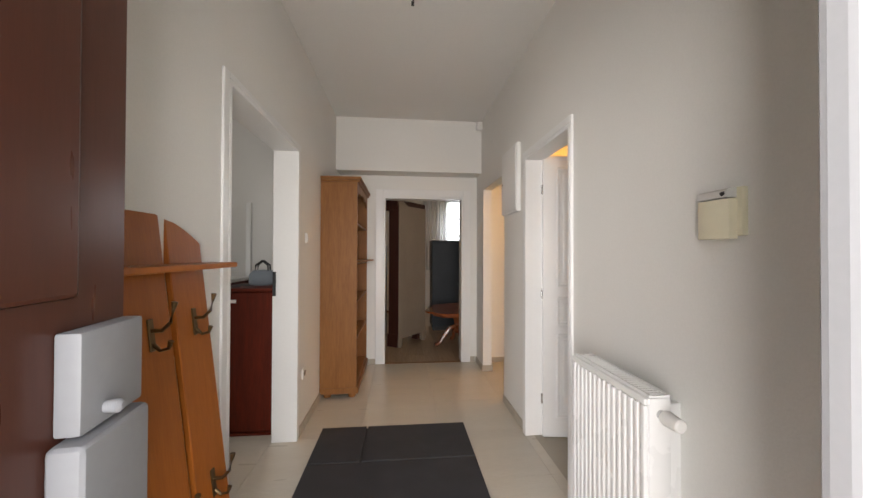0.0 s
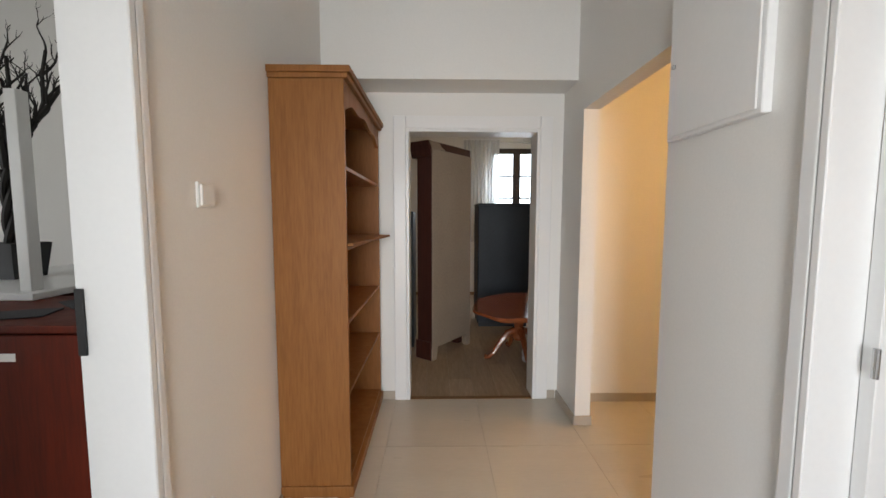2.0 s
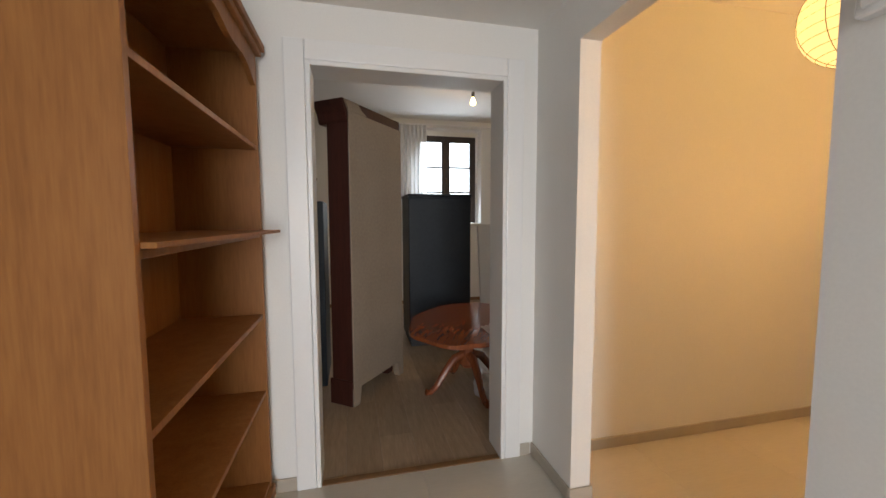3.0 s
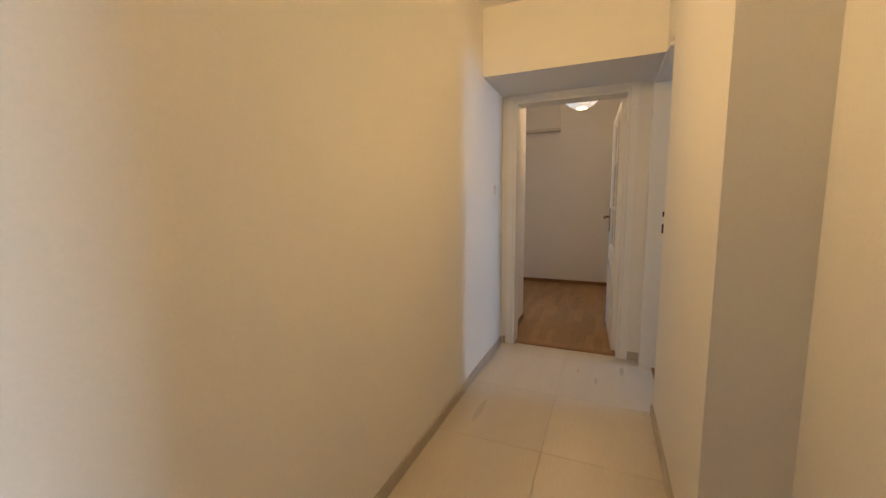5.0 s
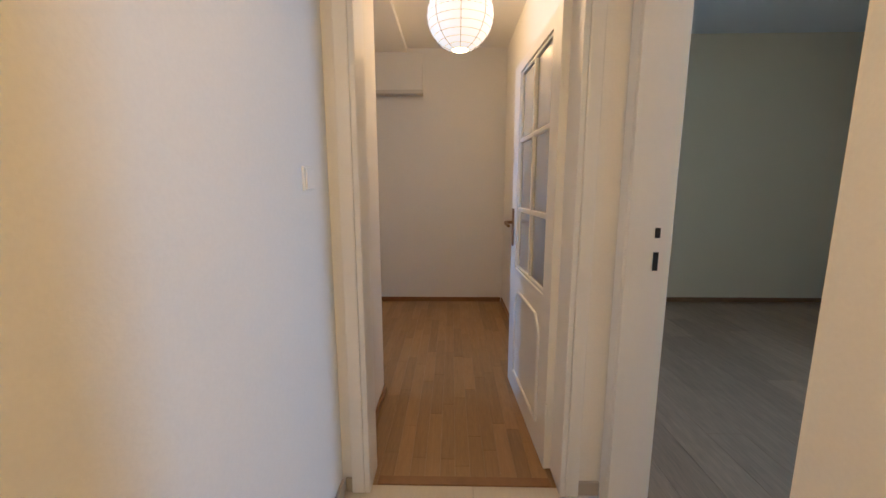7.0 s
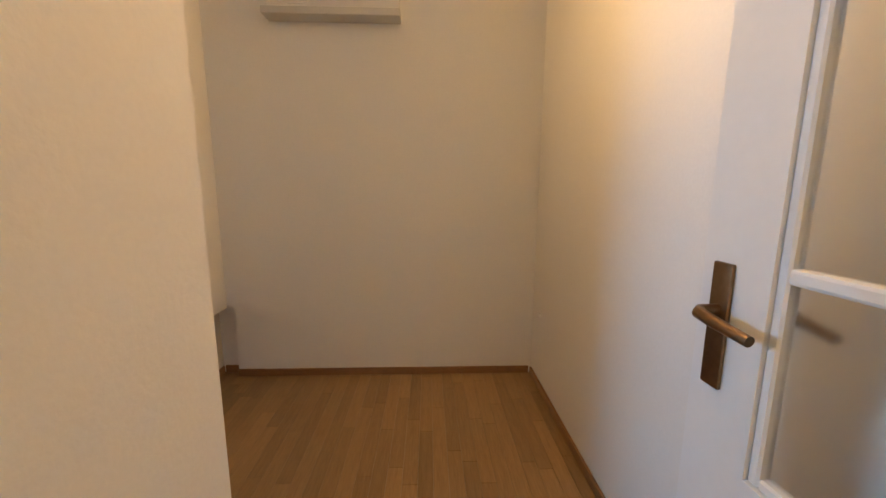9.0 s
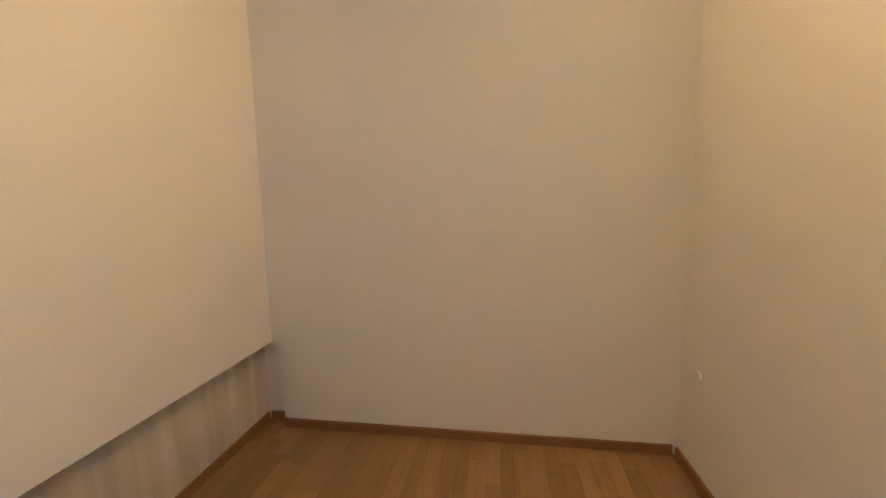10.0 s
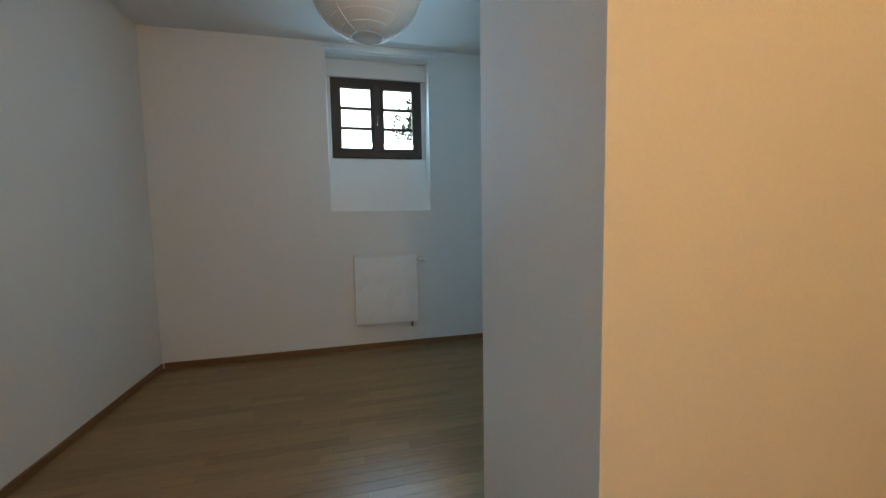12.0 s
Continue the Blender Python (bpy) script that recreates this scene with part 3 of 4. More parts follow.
# ---- windows ----
def window(name, x0, x1, z0, z1, y, rows, label):
    """A two-leaf wooden window with glazing bars, outer frame, leaves and panes."""
    w = thing(name, label, "window", kind="structure")
    d, f = 0.06, 0.055
    part("window_frame", boxes(((x0, y, z0), (x0 + f, y + d, z1)), ((x1 - f, y, z0), (x1, y + d, z1)), ((x0 + f, y, z0), (x1 - f, y + d, z0 + f)), ((x0 + f, y, z1 - f), (x1 - f, y + d, z1)), bevel=0.004), WINDOWBROWN, w)
    c = (x0 + x1) / 2
    part("mullion", boxes(((c - 0.025, y - 0.012, z0 + f), (c + 0.025, y + d, z1 - f)), bevel=0.005), WINDOWBROWN, w)
    s = 0.038
    for a, b in ((x0 + f, c - 0.025), (c + 0.025, x1 - f)):
        leaf = part("casement", boxes(((a, y - 0.006, z0 + f), (a + s, y + 0.045, z1 - f)), ((b - s, y - 0.006, z0 + f), (b, y + 0.045, z1 - f)), ((a + s, y - 0.006, z0 + f), (b - s, y + 0.045, z0 + f + s)), ((a + s, y - 0.006, z1 - f - s), (b - s, y + 0.045, z1 - f)), bevel=0.003), WINDOWBROWN, w)
        za, zb = z0 + f + s, z1 - f - s
        step = (zb - za) / rows
        for k in range(rows):
            if k:
                part("glazing_bar", boxes(((a + s, y + 0.004, za + k * step - 0.012), (b - s, y + 0.038, za + k * step + 0.012)), bevel=0.003), WINDOWBROWN, leaf)
            p = part("pane", boxes(((a + s - 0.003, y + 0.018, za + k * step + (0.012 if k else 0)), (b - s + 0.003, y + 0.022, za + (k + 1) * step - (0.012 if k < rows - 1 else 0)))), GLASS, leaf, "clear glass pane")
            p.visible_shadow = False
    part("window_handle", tube(bmesh.new(), [(c, y - 0.012, (z0 + z1) / 2 + 0.02), (c, y - 0.04, (z0 + z1) / 2 + 0.02), (c, y - 0.042, (z0 + z1) / 2 - 0.07)], 0.007, 8), BRASS, w, "small brass window handle", True)
    return w


window("window_1", 4.915, 5.775, 1.825, 2.57, 8.83, 3, "small dark brown two-leaf window high in a recess")
window("window_2", 0.84, 1.82, 1.24, 2.60, 8.82, 3, "dark brown two-leaf window with glazing bars")
structure("sill_window_1", prism(bmesh.new(), [(8.652, 1.31), (8.89, 1.31), (8.89, 1.83), (8.83, 1.815)], 0, 4.885, 5.815), PAINT, "steep sloping plaster sill below the window", "window sill")
structure("lintel_window_1", boxes(((4.885, 8.80, 2.565), (5.815, 8.90, 2.72)), ((5.775, 8.83, 1.82), (5.815, 8.89, 2.565)), ((4.885, 8.83, 1.82), (4.915, 8.89, 2.565))), PAINT, "white plaster round the window", "window reveal")
structure("lintel_window_2", boxes(((0.80, 8.82, 2.60), (1.86, 8.88, 2.68)), ((1.82, 8.82, 1.22), (1.86, 8.88, 2.60)), ((0.80, 8.82, 1.22), (0.84, 8.88, 2.60))), PAINT, "white plaster round the window", "window reveal")
structure("sill_window_2", boxes(((0.78, 8.61, 1.205), (1.88, 8.82, 1.235)), bevel=0.006), LACQUER, "white window board", "window sill")
rail = thing("curtain_rail", "slim white curtain rail above the window recess", "curtain rail")
part("rail", boxes(((4.82, 8.585, 2.722), (5.88, 8.615, 2.744)), bevel=0.004), LACQUER, rail)
for x in (4.95, 5.75):
    part("bracket", boxes(((x, 8.60, 2.744), (x + 0.02, 8.655, 2.764)), ((x, 8.60, 2.735), (x + 0.02, 8.612, 2.764))), LACQUER, rail)


# ---- radiators ----
def radiator(name, label, m, length, height, fins, valve_left, wall=0.113):
    """Panel radiator along local x, front towards -y, its wall at y = wall."""
    r = thing(name, label, "radiator", m)
    part("body", boxes(((0, 0.012, 0), (length, 0.085, height)), bevel=0.006, seg=2), ENAMEL, r, smooth=True)
    if fins:
        n = int(length / 0.0333)
        step = length / n
        for k in range(n):
            part("fin", boxes(((k * step + 0.006, -0.002, 0.025), (k * step + step - 0.006, 0.014, height - 0.025)), bevel=0.005, seg=2), ENAMEL, r, smooth=True)
        part("top_edge", boxes(((0, -0.002, height - 0.022), (length, 0.013, height)), bevel=0.004), ENAMEL, r)
        part("bottom_edge", boxes(((0, -0.002, 0.0), (length, 0.013, 0.022)), bevel=0.004), ENAMEL, r)
    else:
        part("front_sheet", boxes(((0.004, 0.0, 0.004), (length - 0.004, 0.012, height - 0.004)), bevel=0.004, seg=2), ENAMEL, r, smooth=True)
    bm = bmesh.new()
    add_box(bm, (0.004, 0.014, height), (length - 0.004, 0.024, height + 0.008))
    add_box(bm, (0.004, 0.075, height), (length - 0.004, 0.085, height + 0.008))
    k = 0.012
    while k < length - 0.012:
        add_box(bm, (k, 0.024, height), (k + 0.009, 0.075, height + 0.006))
        k += 0.02
    part("top_grille", bm, ENAMEL, r, "slotted white top grille")
    x = 0.0 if valve_left else length
    s = -1 if valve_left else 1
    bm = bmesh.new()
    tube(bm, [(x, 0.05, height - 0.05), (x + s * 0.02, 0.05, height - 0.05)], 0.014, 12)
    valve = part("valve", bm, CHROME, r, "chrome valve stub", True)
    bm = bmesh.new()
    tube(bm, [(x + s * 0.018, 0.05, height - 0.05), (x + s * 0.03, 0.05, height - 0.05), (x + s * 0.085, 0.05, height - 0.05), (x + s * 0.09, 0.05, height - 0.05)], [0.019, 0.023, 0.020, 0.015], 16)
    part("thermostat_head", bm, PLASTIC, valve, "white thermostat head", True)
    for bx in (0.08, length - 0.1):
        part("bracket", boxes(((bx, 0.085, 0.05), (bx + 0.025, wall, height - 0.05))), ENAMEL, r)
    bm = bmesh.new()
    tube(bm, [(x - s * 0.05, 0.05, 0.01), (x - s * 0.05, 0.05, -0.05), (x - s * 0.05, wall, -0.06)], 0.009, 10)
    part("pipe", bm, CHROME, r, "thin connecting pipe", True)
    return r


radiator("radiator", "white finned panel radiator under the cream box", pose(0.636, 1.673, 0.20, 0, 0, -90), 0.505, 0.682, True, False, 0.174)
radiator("radiator", "small flat white radiator below the window", pose(5.07, 8.54, 0.258, 0, 0, 0), 0.58, 0.635, False, False)

# ---- hall things ----
mat_thing = thing("folding_mat", "dark grey folding rubber floor mat on the tiles", "mat")
for xa, xb, ya, yb in ((-0.685, -0.362, 2.527, 3.015), (-0.350, 0.375, 2.527, 3.015), (-0.685, 0.375, 2.02, 2.515), (-0.685, 0.375, 1.52, 2.008)):
    part("mat_panel", boxes(((xa, ya, 0.0), (xb, yb, 0.016)), bevel=0.004, seg=2), RUBBER, mat_thing)
part("hinge_strip", boxes(((-0.68, 1.53, 0.0), (0.37, 3.0, 0.006))), BLACK, mat_thing)


def coat_hook(parent, m):
    """A double coat hook: a back plate, one long upper prong and one short lower prong."""
    bm = bmesh.new()
    add_box(bm, (-0.002, -0.012, -0.045), (0.004, 0.012, 0.045), 0.002)
    tube(bm, [(0.003, 0, 0.012), (0.03, 0, 0.01), (0.055, 0, 0.03), (0.068, 0, 0.07), (0.072, 0, 0.085)], [0.006, 0.0055, 0.005, 0.006, 0.009], 8)
    tube(bm, [(0.003, 0, -0.025), (0.02, 0, -0.045), (0.042, 0, -0.042), (0.05, 0, -0.022)], [0.006, 0.005, 0.005, 0.008], 8)
    bmesh.ops.transform(bm, matrix=m, verts=bm.verts)
    return part("coat_hook", bm, BRASS, parent, "aged brass double hook", True)


RACK = pose(-0.666, 0.893, 0.0, 0, -6.9, 0)
rack = thing("coat_rack", "orange-brown wooden coat rack leaning on the wall", "coat rack", RACK)
tops = [(1.484, 1.492, 1.482), (1.487, 1.475, 1.447), (1.440, 1.412, 1.367)]
for k, (za, zm, zb) in enumerate(tops):
    y = k * 0.224
    bm = bmesh.new()
    prism(bm, [(y, 0.0), (y + 0.195, 0.0), (y + 0.195, zb), (y + 0.145, zb * 0.55 + zm * 0.45 + 0.003), (y + 0.098, zm), (y + 0.049, zm * 0.5 + za * 0.5 + 0.003), (y, za)], 0, -0.018, 0.0)
    bmesh.ops.bevel(bm, geom=[e for e in bm.edges if abs(e.verts[0].co.x - e.verts[1].co.x) < 0.001 and e.verts[0].co.x > -0.001], offset=0.003, segments=1, affect="EDGES")
    part("board", bm, RACKWOOD, rack)
    for z in (1.10, 0.555):
        coat_hook(rack, pose(0.001, y + 0.098, z))
for za, zb in ((1.01, 1.11), (0.30, 0.39)):
    part("crosspiece", boxes(((-0.036, 0.0, za), (-0.0185, 0.643, zb)), bevel=0.003), RACKWOOD, rack)
bm = boxes(((-0.815, 0.895, 1.270), (-0.720, 1.585, 1.288)), bevel=0.004, seg=2)
bmesh.ops.transform(bm, matrix=RACK.inverted(), verts=bm.verts)
part("shelf", bm, RACKWOOD, rack, "narrow hat shelf across the boards")

case = thing("bookcase", "tall empty brown wooden bookcase with scalloped top", "bookcase")
X0, X1, Y0, Y1 = -0.838, -0.51, 3.625, 4.62
part("side_panel", boxes(((X0, Y0, 0.10), (X1, Y0 + 0.02, 1.97)), bevel=0.001), BEECH, case)
part("side_panel", boxes(((X0, Y1 - 0.02, 0.10), (X1, Y1, 1.97)), bevel=0.001), BEECH, case)
part("back_panel", boxes(((X0, Y0 + 0.02, 0.10), (X0 + 0.008, Y1 - 0.02, 1.97))), BEECH, case)
for z in (0.125, 0.545, 0.885, 1.235, 1.60):
    part("shelf_board", boxes(((X0 + 0.008, Y0 + 0.02, z - 0.018), (X1 - 0.006, Y1 - 0.02, z)), bevel=0.001), BEECH, case)
part("top_board", boxes(((X0, Y0 - 0.012, 1.97), (X1 + 0.02, Y1 + 0.012, 1.992)), ((X0, Y0 - 0.022, 1.992), (X1 + 0.032, Y1 + 0.022, 2.02)), bevel=0.004, seg=2), BEECH, case)
part("plinth", boxes(((X0, Y0 - 0.008, 0.045), (X1 + 0.014, Y1 + 0.008, 0.10)), bevel=0.006, seg=2), BEECH, case)
wave = [(Y0 + 0.02, 1.97), (Y1 - 0.02, 1.97)]
for k in range(25):
    u = k / 24
    v = abs(u - 0.5) * 2
    wave.append((Y1 - 0.02 - u * (Y1 - Y0 - 0.04), 1.905 - 0.05 * max(0, (v - 0.35) / 0.65) ** 1.2 + 0.012 * math.cos(v * 9)))
part("scalloped_rail", prism(bmesh.new(), wave, 0, X1 - 0.02, X1), BEECH, case, "scalloped rail below the cornice")
for y in (Y0 + 0.05, Y1 - 0.05):
    for x in (X0 + 0.06, X1 - 0.045):
        part("foot", lathe(bmesh.new(), [(0.020, 0), (0.032, 0.008), (0.036, 0.024), (0.030, 0.046)], 16, (x, y)), BEECH, case, smooth=True)
loose = single("loose_shelf", boxes(((-0.17, -0.46, 0), (0.17, 0.46, 0.012)), bevel=0.001), BEECH, "loose thin shelf board jutting out of the bookcase", "shelf board", m=pose(-0.625, 4.115, 1.2375, 0, 0, -3.5))

single("light_switch", boxes(((-0.84, 3.09, 1.396), (-0.832, 3.17, 1.476)), ((-0.832, 3.098, 1.404), (-0.824, 3.162, 1.468)), bevel=0.002), PLASTIC, "white rocker light switch on the wall", "light switch")
sock = thing("wall_socket", "white wall socket with earth pin near the floor", "socket")
part("plate", boxes(((-0.84, 3.015, 0.38), (-0.829, 3.095, 0.46)), bevel=0.003, seg=2), PLASTIC, sock)
bm = bmesh.new()
tube(bm, [(-0.829, 3.055, 0.42), (-0.826, 3.055, 0.42)], 0.021, 20)
part("socket_well", bm, HARDBOARD, sock, "recessed round socket well")
part("earth_pin", tube(bmesh.new(), [(-0.827, 3.055, 0.433), (-0.818, 3.055, 0.433)], 0.0025, 8), CHROME, sock)
box = thing("alarm_box", "cream plastic control box on the wall", "control box")
part("back_plate", boxes(((0.792, 0.990, 1.374), (0.81, 1.108, 1.506)), bevel=0.004, seg=2), CREAM, box, "paler cream back plate", True)
bm = bmesh.new()
prism(bm, [(0.792, 1.006), (0.766, 1.006), (0.760, 1.022), (0.757, 1.058), (0.760, 1.094), (0.766, 1.112), (0.792, 1.112)], 2, 1.366, 1.474)
part("case", bm, CREAM, box, smooth=True)
bm = bmesh.new()
prism(bm, [(0.792, 1.478), (0.759, 1.478), (0.763, 1.497), (0.772, 1.503), (0.792, 1.505)], 1, 1.008, 1.112)
part("top_strip", bm, BOARDPALE, box, "grey sloping top strip")
part("indicator", tube(bmesh.new(), [(0.764, 1.019, 1.489), (0.757, 1.019, 1.487)], 0.006, 12), BLACK, box, "tiny dark indicator")
fuse = thing("fuse_box", "white metal fuse box door set in the wall", "fuse box")
part("surround", boxes(((0.780, 2.955, 1.655), (0.81, 3.385, 2.195)), bevel=0.003), LACQUER, fuse)
part("door", boxes(((0.772, 2.967, 1.667), (0.779, 3.373, 2.183)), bevel=0.003), LACQUER, fuse)
part("latch", tube(bmesh.new(), [(0.773, 3.345, 1.92), (0.766, 3.345, 1.92)], 0.009, 14), CHROME, fuse)
pir = thing("motion_sensor", "small white motion sensor below the ceiling", "sensor")
part("body", boxes(((0.745, 4.355, 2.74), (0.81, 4.415, 2.83)), bevel=0.012, seg=3), PLASTIC, pir, smooth=True)
part("lens", boxes(((0.738, 4.362, 2.75), (0.748, 4.408, 2.785)), bevel=0.004), ENAMEL, pir)
hook = thing("ceiling_hook", "bare wire ends at a ceiling lamp point", "ceiling hook")
part("rose", lathe(bmesh.new(), [(0.028, 2.835), (0.03, 2.85)], 16, (-0.045, 2.25)), PLASTIC, hook, smooth=True)
part("wire", tube(bmesh.new(), [(-0.045, 2.25, 2.845), (-0.043, 2.253, 2.79), (-0.05, 2.24, 2.755)], 0.004, 6), BLACK, hook, "dark bare wire", True)
part("terminal", boxes(((-0.058, 2.232, 2.735), (-0.042, 2.248, 2.757)), bevel=0.002), BLACK, hook)
single("corridor_switch", boxes(((3.715, 4.637, 1.262), (3.79, 4.645, 1.34)), ((3.722, 4.630, 1.269), (3.783, 4.637, 1.333)), bevel=0.002), PLASTIC, "white light switch beside the end door", "light switch")
single("room_socket", boxes(((6.54, 3.62, 0.455), (6.57, 3.632, 0.482)), bevel=0.003), PLASTIC, "small white wall outlet near the corner", "socket")
single("aerial_socket", boxes(((6.06, 0.0, 0.30), (6.10, 0.012, 0.34)), bevel=0.003), BLACK, "small dark wall outlet", "socket")
vent = thing("wall_box", "shallow white wall box high on the back wall", "wall box")
part("case", boxes(((6.665, 4.49, 2.255), (6.72, 5.25, 2.63)), bevel=0.012, seg=3), PAINT, vent)
part("under_board", boxes(((6.60, 4.485, 2.212), (6.72, 5.255, 2.25)), bevel=0.003), BOARDPALE, vent, "pale grey board under the box")
for k in range(5):
    part("slat", boxes(((6.660, 5.02, 2.275 + k * 0.012), (6.666, 5.20, 2.281 + k * 0.012))), PLASTIC, vent)


# ---- lamps ----
def paper_lamp(name, label, place, radius, mat, top, squash=1.0):
    lamp = thing(name, label, "pendant lamp", pose(*place), group="rice paper lamps")
    bm = bmesh.new()
    prof = []
    n = 26
    for k in range(n + 1):
        a = -math.pi / 2 + 0.27 + (math.pi - 0.54) * k / n
        prof.append((radius * math.cos(a) * (1 + 0.006 * (1 if k % 2 else -1)), radius * math.sin(a) * squash))
    lathe(bm, prof, 40)
    lid = [f for f in bm.faces if len(f.verts) > 4 and mat is not PAPEROFF]
    bmesh.ops.delete(bm, geom=lid, context="FACES_ONLY")
    shade = part("shade", bm, mat, lamp, "ribbed rice paper globe", True)
    shade.visible_shadow = False
    for s in (-1, 1):
        a = math.pi / 2 - 0.27
        ringbm = bmesh.new()
        tube(ringbm, [(radius * math.cos(a) * math.cos(k * math.tau / 24), radius * math.cos(a) * math.sin(k * math.tau / 24), s * radius * math.sin(a) * squash) for k in range(25)], 0.003, 6, False)
        part("ring", ringbm, CHROME, lamp, "thin wire ring", True)
    for k in range(1, 12):
        a = -1.3 + 2.6 * k / 12
        bm = bmesh.new()
        tube(bm, [(radius * 1.004 * math.cos(a) * math.cos(j * math.tau / 32), radius * 1.004 * math.cos(a) * math.sin(j * math.tau / 32), radius * squash * 1.004 * math.sin(a)) for j in range(33)], 0.0012, 5, False)
        part("hoop", bm, PAPEROFF if mat is PAPEROFF else RIB, lamp, "fine wire hoop", True).visible_shadow = False
    for k in range(8):
        t = k * math.tau / 8
        bm = bmesh.new()
        tube(bm, [(radius * 1.006 * math.cos(p[0]) * math.cos(t), radius * 1.006 * math.cos(p[0]) * math.sin(t), radius * squash * 1.006 * math.sin(p[0])) for p in [(-1.3 + 2.6 * j / 14,) for j in range(15)]], 0.0018, 5, False)
        rb = part("rib", bm, PAPEROFF if mat is PAPEROFF else RIB, lamp, "thin wire rib", True)
        rb.visible_shadow = False
    part("cord", tube(bmesh.new(), [(0, 0, radius * squash * 0.9), (0, 0, top - place[2])], 0.004, 8), PLASTIC, lamp, "thin white cord", True)
    return lamp


paper_lamp("paper_lamp", "round rice paper pendant lamp glowing warm yellow", (2.03, 4.10, 2.17), 0.215, PAPER, 2.48)
paper_lamp("paper_lamp", "round white rice paper pendant lamp, lit", (5.36, 4.13, 2.425), 0.225, PAPERCOOL, 2.68)
paper_lamp("paper_lamp", "large round rice paper lamp, switched off", (5.15, 6.95, 2.365), 0.27, PAPEROFF, 2.80)
pend = thing("bare_bulb", "bare lit bulb hanging from the ceiling", "pendant lamp", pose(1.14, 6.82, 2.55))
part("glass_bulb", lathe(bmesh.new(), [(0.003, -0.055), (0.02, -0.05), (0.03, -0.03), (0.028, -0.008), (0.015, 0.02), (0.013, 0.03)], 20), BULBGLOW, pend, "glowing glass bulb", True).visible_shadow = False
part("socket", lathe(bmesh.new(), [(0.018, 0.03), (0.018, 0.08), (0.008, 0.09)], 16), BLACK, pend, smooth=True)
part("cord", tube(bmesh.new(), [(0, 0, 0.09), (0, 0, 0.235)], 0.004, 8), BLACK, pend)
part("rose", lathe(bmesh.new(), [(0.03, 0.235), (0.035, 0.25)], 16), PLASTIC, pend)
rl = thing("ceiling_lamp", "round glowing ceiling lamp in the side room", "ceiling lamp", pose(1.30, 2.90, 2.45))
part("shade", lathe(bmesh.new(), [(0.02, -0.10), (0.09, -0.085), (0.13, -0.05), (0.14, -0.012)], 28), PAPER, rl, "warm glass bowl", True).visible_shadow = False
part("base", lathe(bmesh.new(), [(0.145, -0.012), (0.145, 0.0)], 28), BRASS, rl)

# ---- left room ----


def cabinet(name, label, x0, x1, y0, y1, z0, z1, legs, mat, door):
    c = thing(name, label, "cabinet")
    part("body", boxes(((x0, y0 + 0.02, z0), (x1, y1, z1 - 0.022)), bevel=0.003), mat, c)
    part("top", boxes(((x0 - 0.012, y0 - 0.008, z1 - 0.022), (x1 + 0.012, y1 + 0.005, z1)), bevel=0.004, seg=2), mat, c)
    if door:
        part("door", boxes(((x0 + 0.006, y0, z0 + 0.02), (x1 - 0.006, y0 + 0.02, z1 - 0.03)), bevel=0.003), mat, c)
        part("sticker", boxes(((x0 + 0.09, y0 - 0.0015, z1 - 0.105), (x0 + 0.15, y0 + 0.001, z1 - 0.082))), PLASTIC, c, "small white paper sticker")
    if legs:
        for x in (x0 + 0.035, x1 - 0.035):
            for y in (y0 + 0.05, y1 - 0.04):
                bm = bmesh.new()
                tube(bm, [(x, y, 0), (x, y, z0 + 0.005)], [0.022, 0.036], 4)
                part("leg", bm, mat, c)
    else:
        part("plinth", boxes(((x0 - 0.006, y0 + 0.004, 0), (x1 + 0.006, y1, z0)), bevel=0.003), mat, c)
    return c


cabinet("sideboard", "dark red mahogany cabinet with a paper sticker", -1.44, -1.02, 2.97, 3.44, 0.02, 1.065, False, MAHOGANY, True)
cabinet("chest", "dark red mahogany cabinet on tapered legs", -1.98, -1.50, 2.98, 3.45, 0.17, 1.05, True, MAHOGANY, True)
cabinet("low_cupboard", "dark wooden cupboard behind the other cabinets", -2.53, -1.62, 3.52, 4.45, 0.04, 1.05, False, MAHOGANY, False)
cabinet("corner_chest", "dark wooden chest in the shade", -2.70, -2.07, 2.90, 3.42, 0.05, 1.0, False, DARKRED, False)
up = thing("upturned_table", "white square-legged table turned upside down on cabinets", "table", pose(-1.985, 3.85, 1.051))
part("tabletop", boxes(((-0.37, -0.50, 0), (0.36, 0.50, 0.028)), bevel=0.003), LACQUER, up)
for x in (-0.295, 0.285):
    for y in (-0.43, 0.43):
        part("leg", boxes(((x - 0.024, y - 0.024, 0.028), (x + 0.024, y + 0.024, 0.795)), bevel=0.003), LACQUER, up)
bag = thing("handbag", "grey handbag with black handles on the cabinet", "bag", pose(-1.2, 3.24, 1.065))
bm = bmesh.new()
lathe(bm, [(0.085, 0), (0.105, 0.02), (0.105, 0.08), (0.08, 0.115), (0.05, 0.122)], 20)
bmesh.ops.scale(bm, vec=(1.0, 0.6, 1.0), verts=bm.verts)
part("bag_body", bm, BAGGREY, bag, smooth=True)
for y in (-0.025, 0.025):
    part("strap", tube(bmesh.new(), [(-0.05, y, 0.10), (-0.045, y, 0.16), (0, y * 0.8, 0.195), (0.045, y, 0.16), (0.05, y, 0.10)], 0.007, 8), BLACK, bag, "black strap", True)
for dx, dy, r in ((-0.20, -0.12, 20), (-0.13, 0.05, -35)):
    single("paper_sheet", boxes(((-0.09, -0.06, 0), (0.09, 0.06, 0.004)), bevel=0.001), DARKCLOTH, "thin dark folder lying on the cabinet", "folder", m=pose(-1.2 + dx, 3.2 + dy, 1.0655, 0, 0, r))
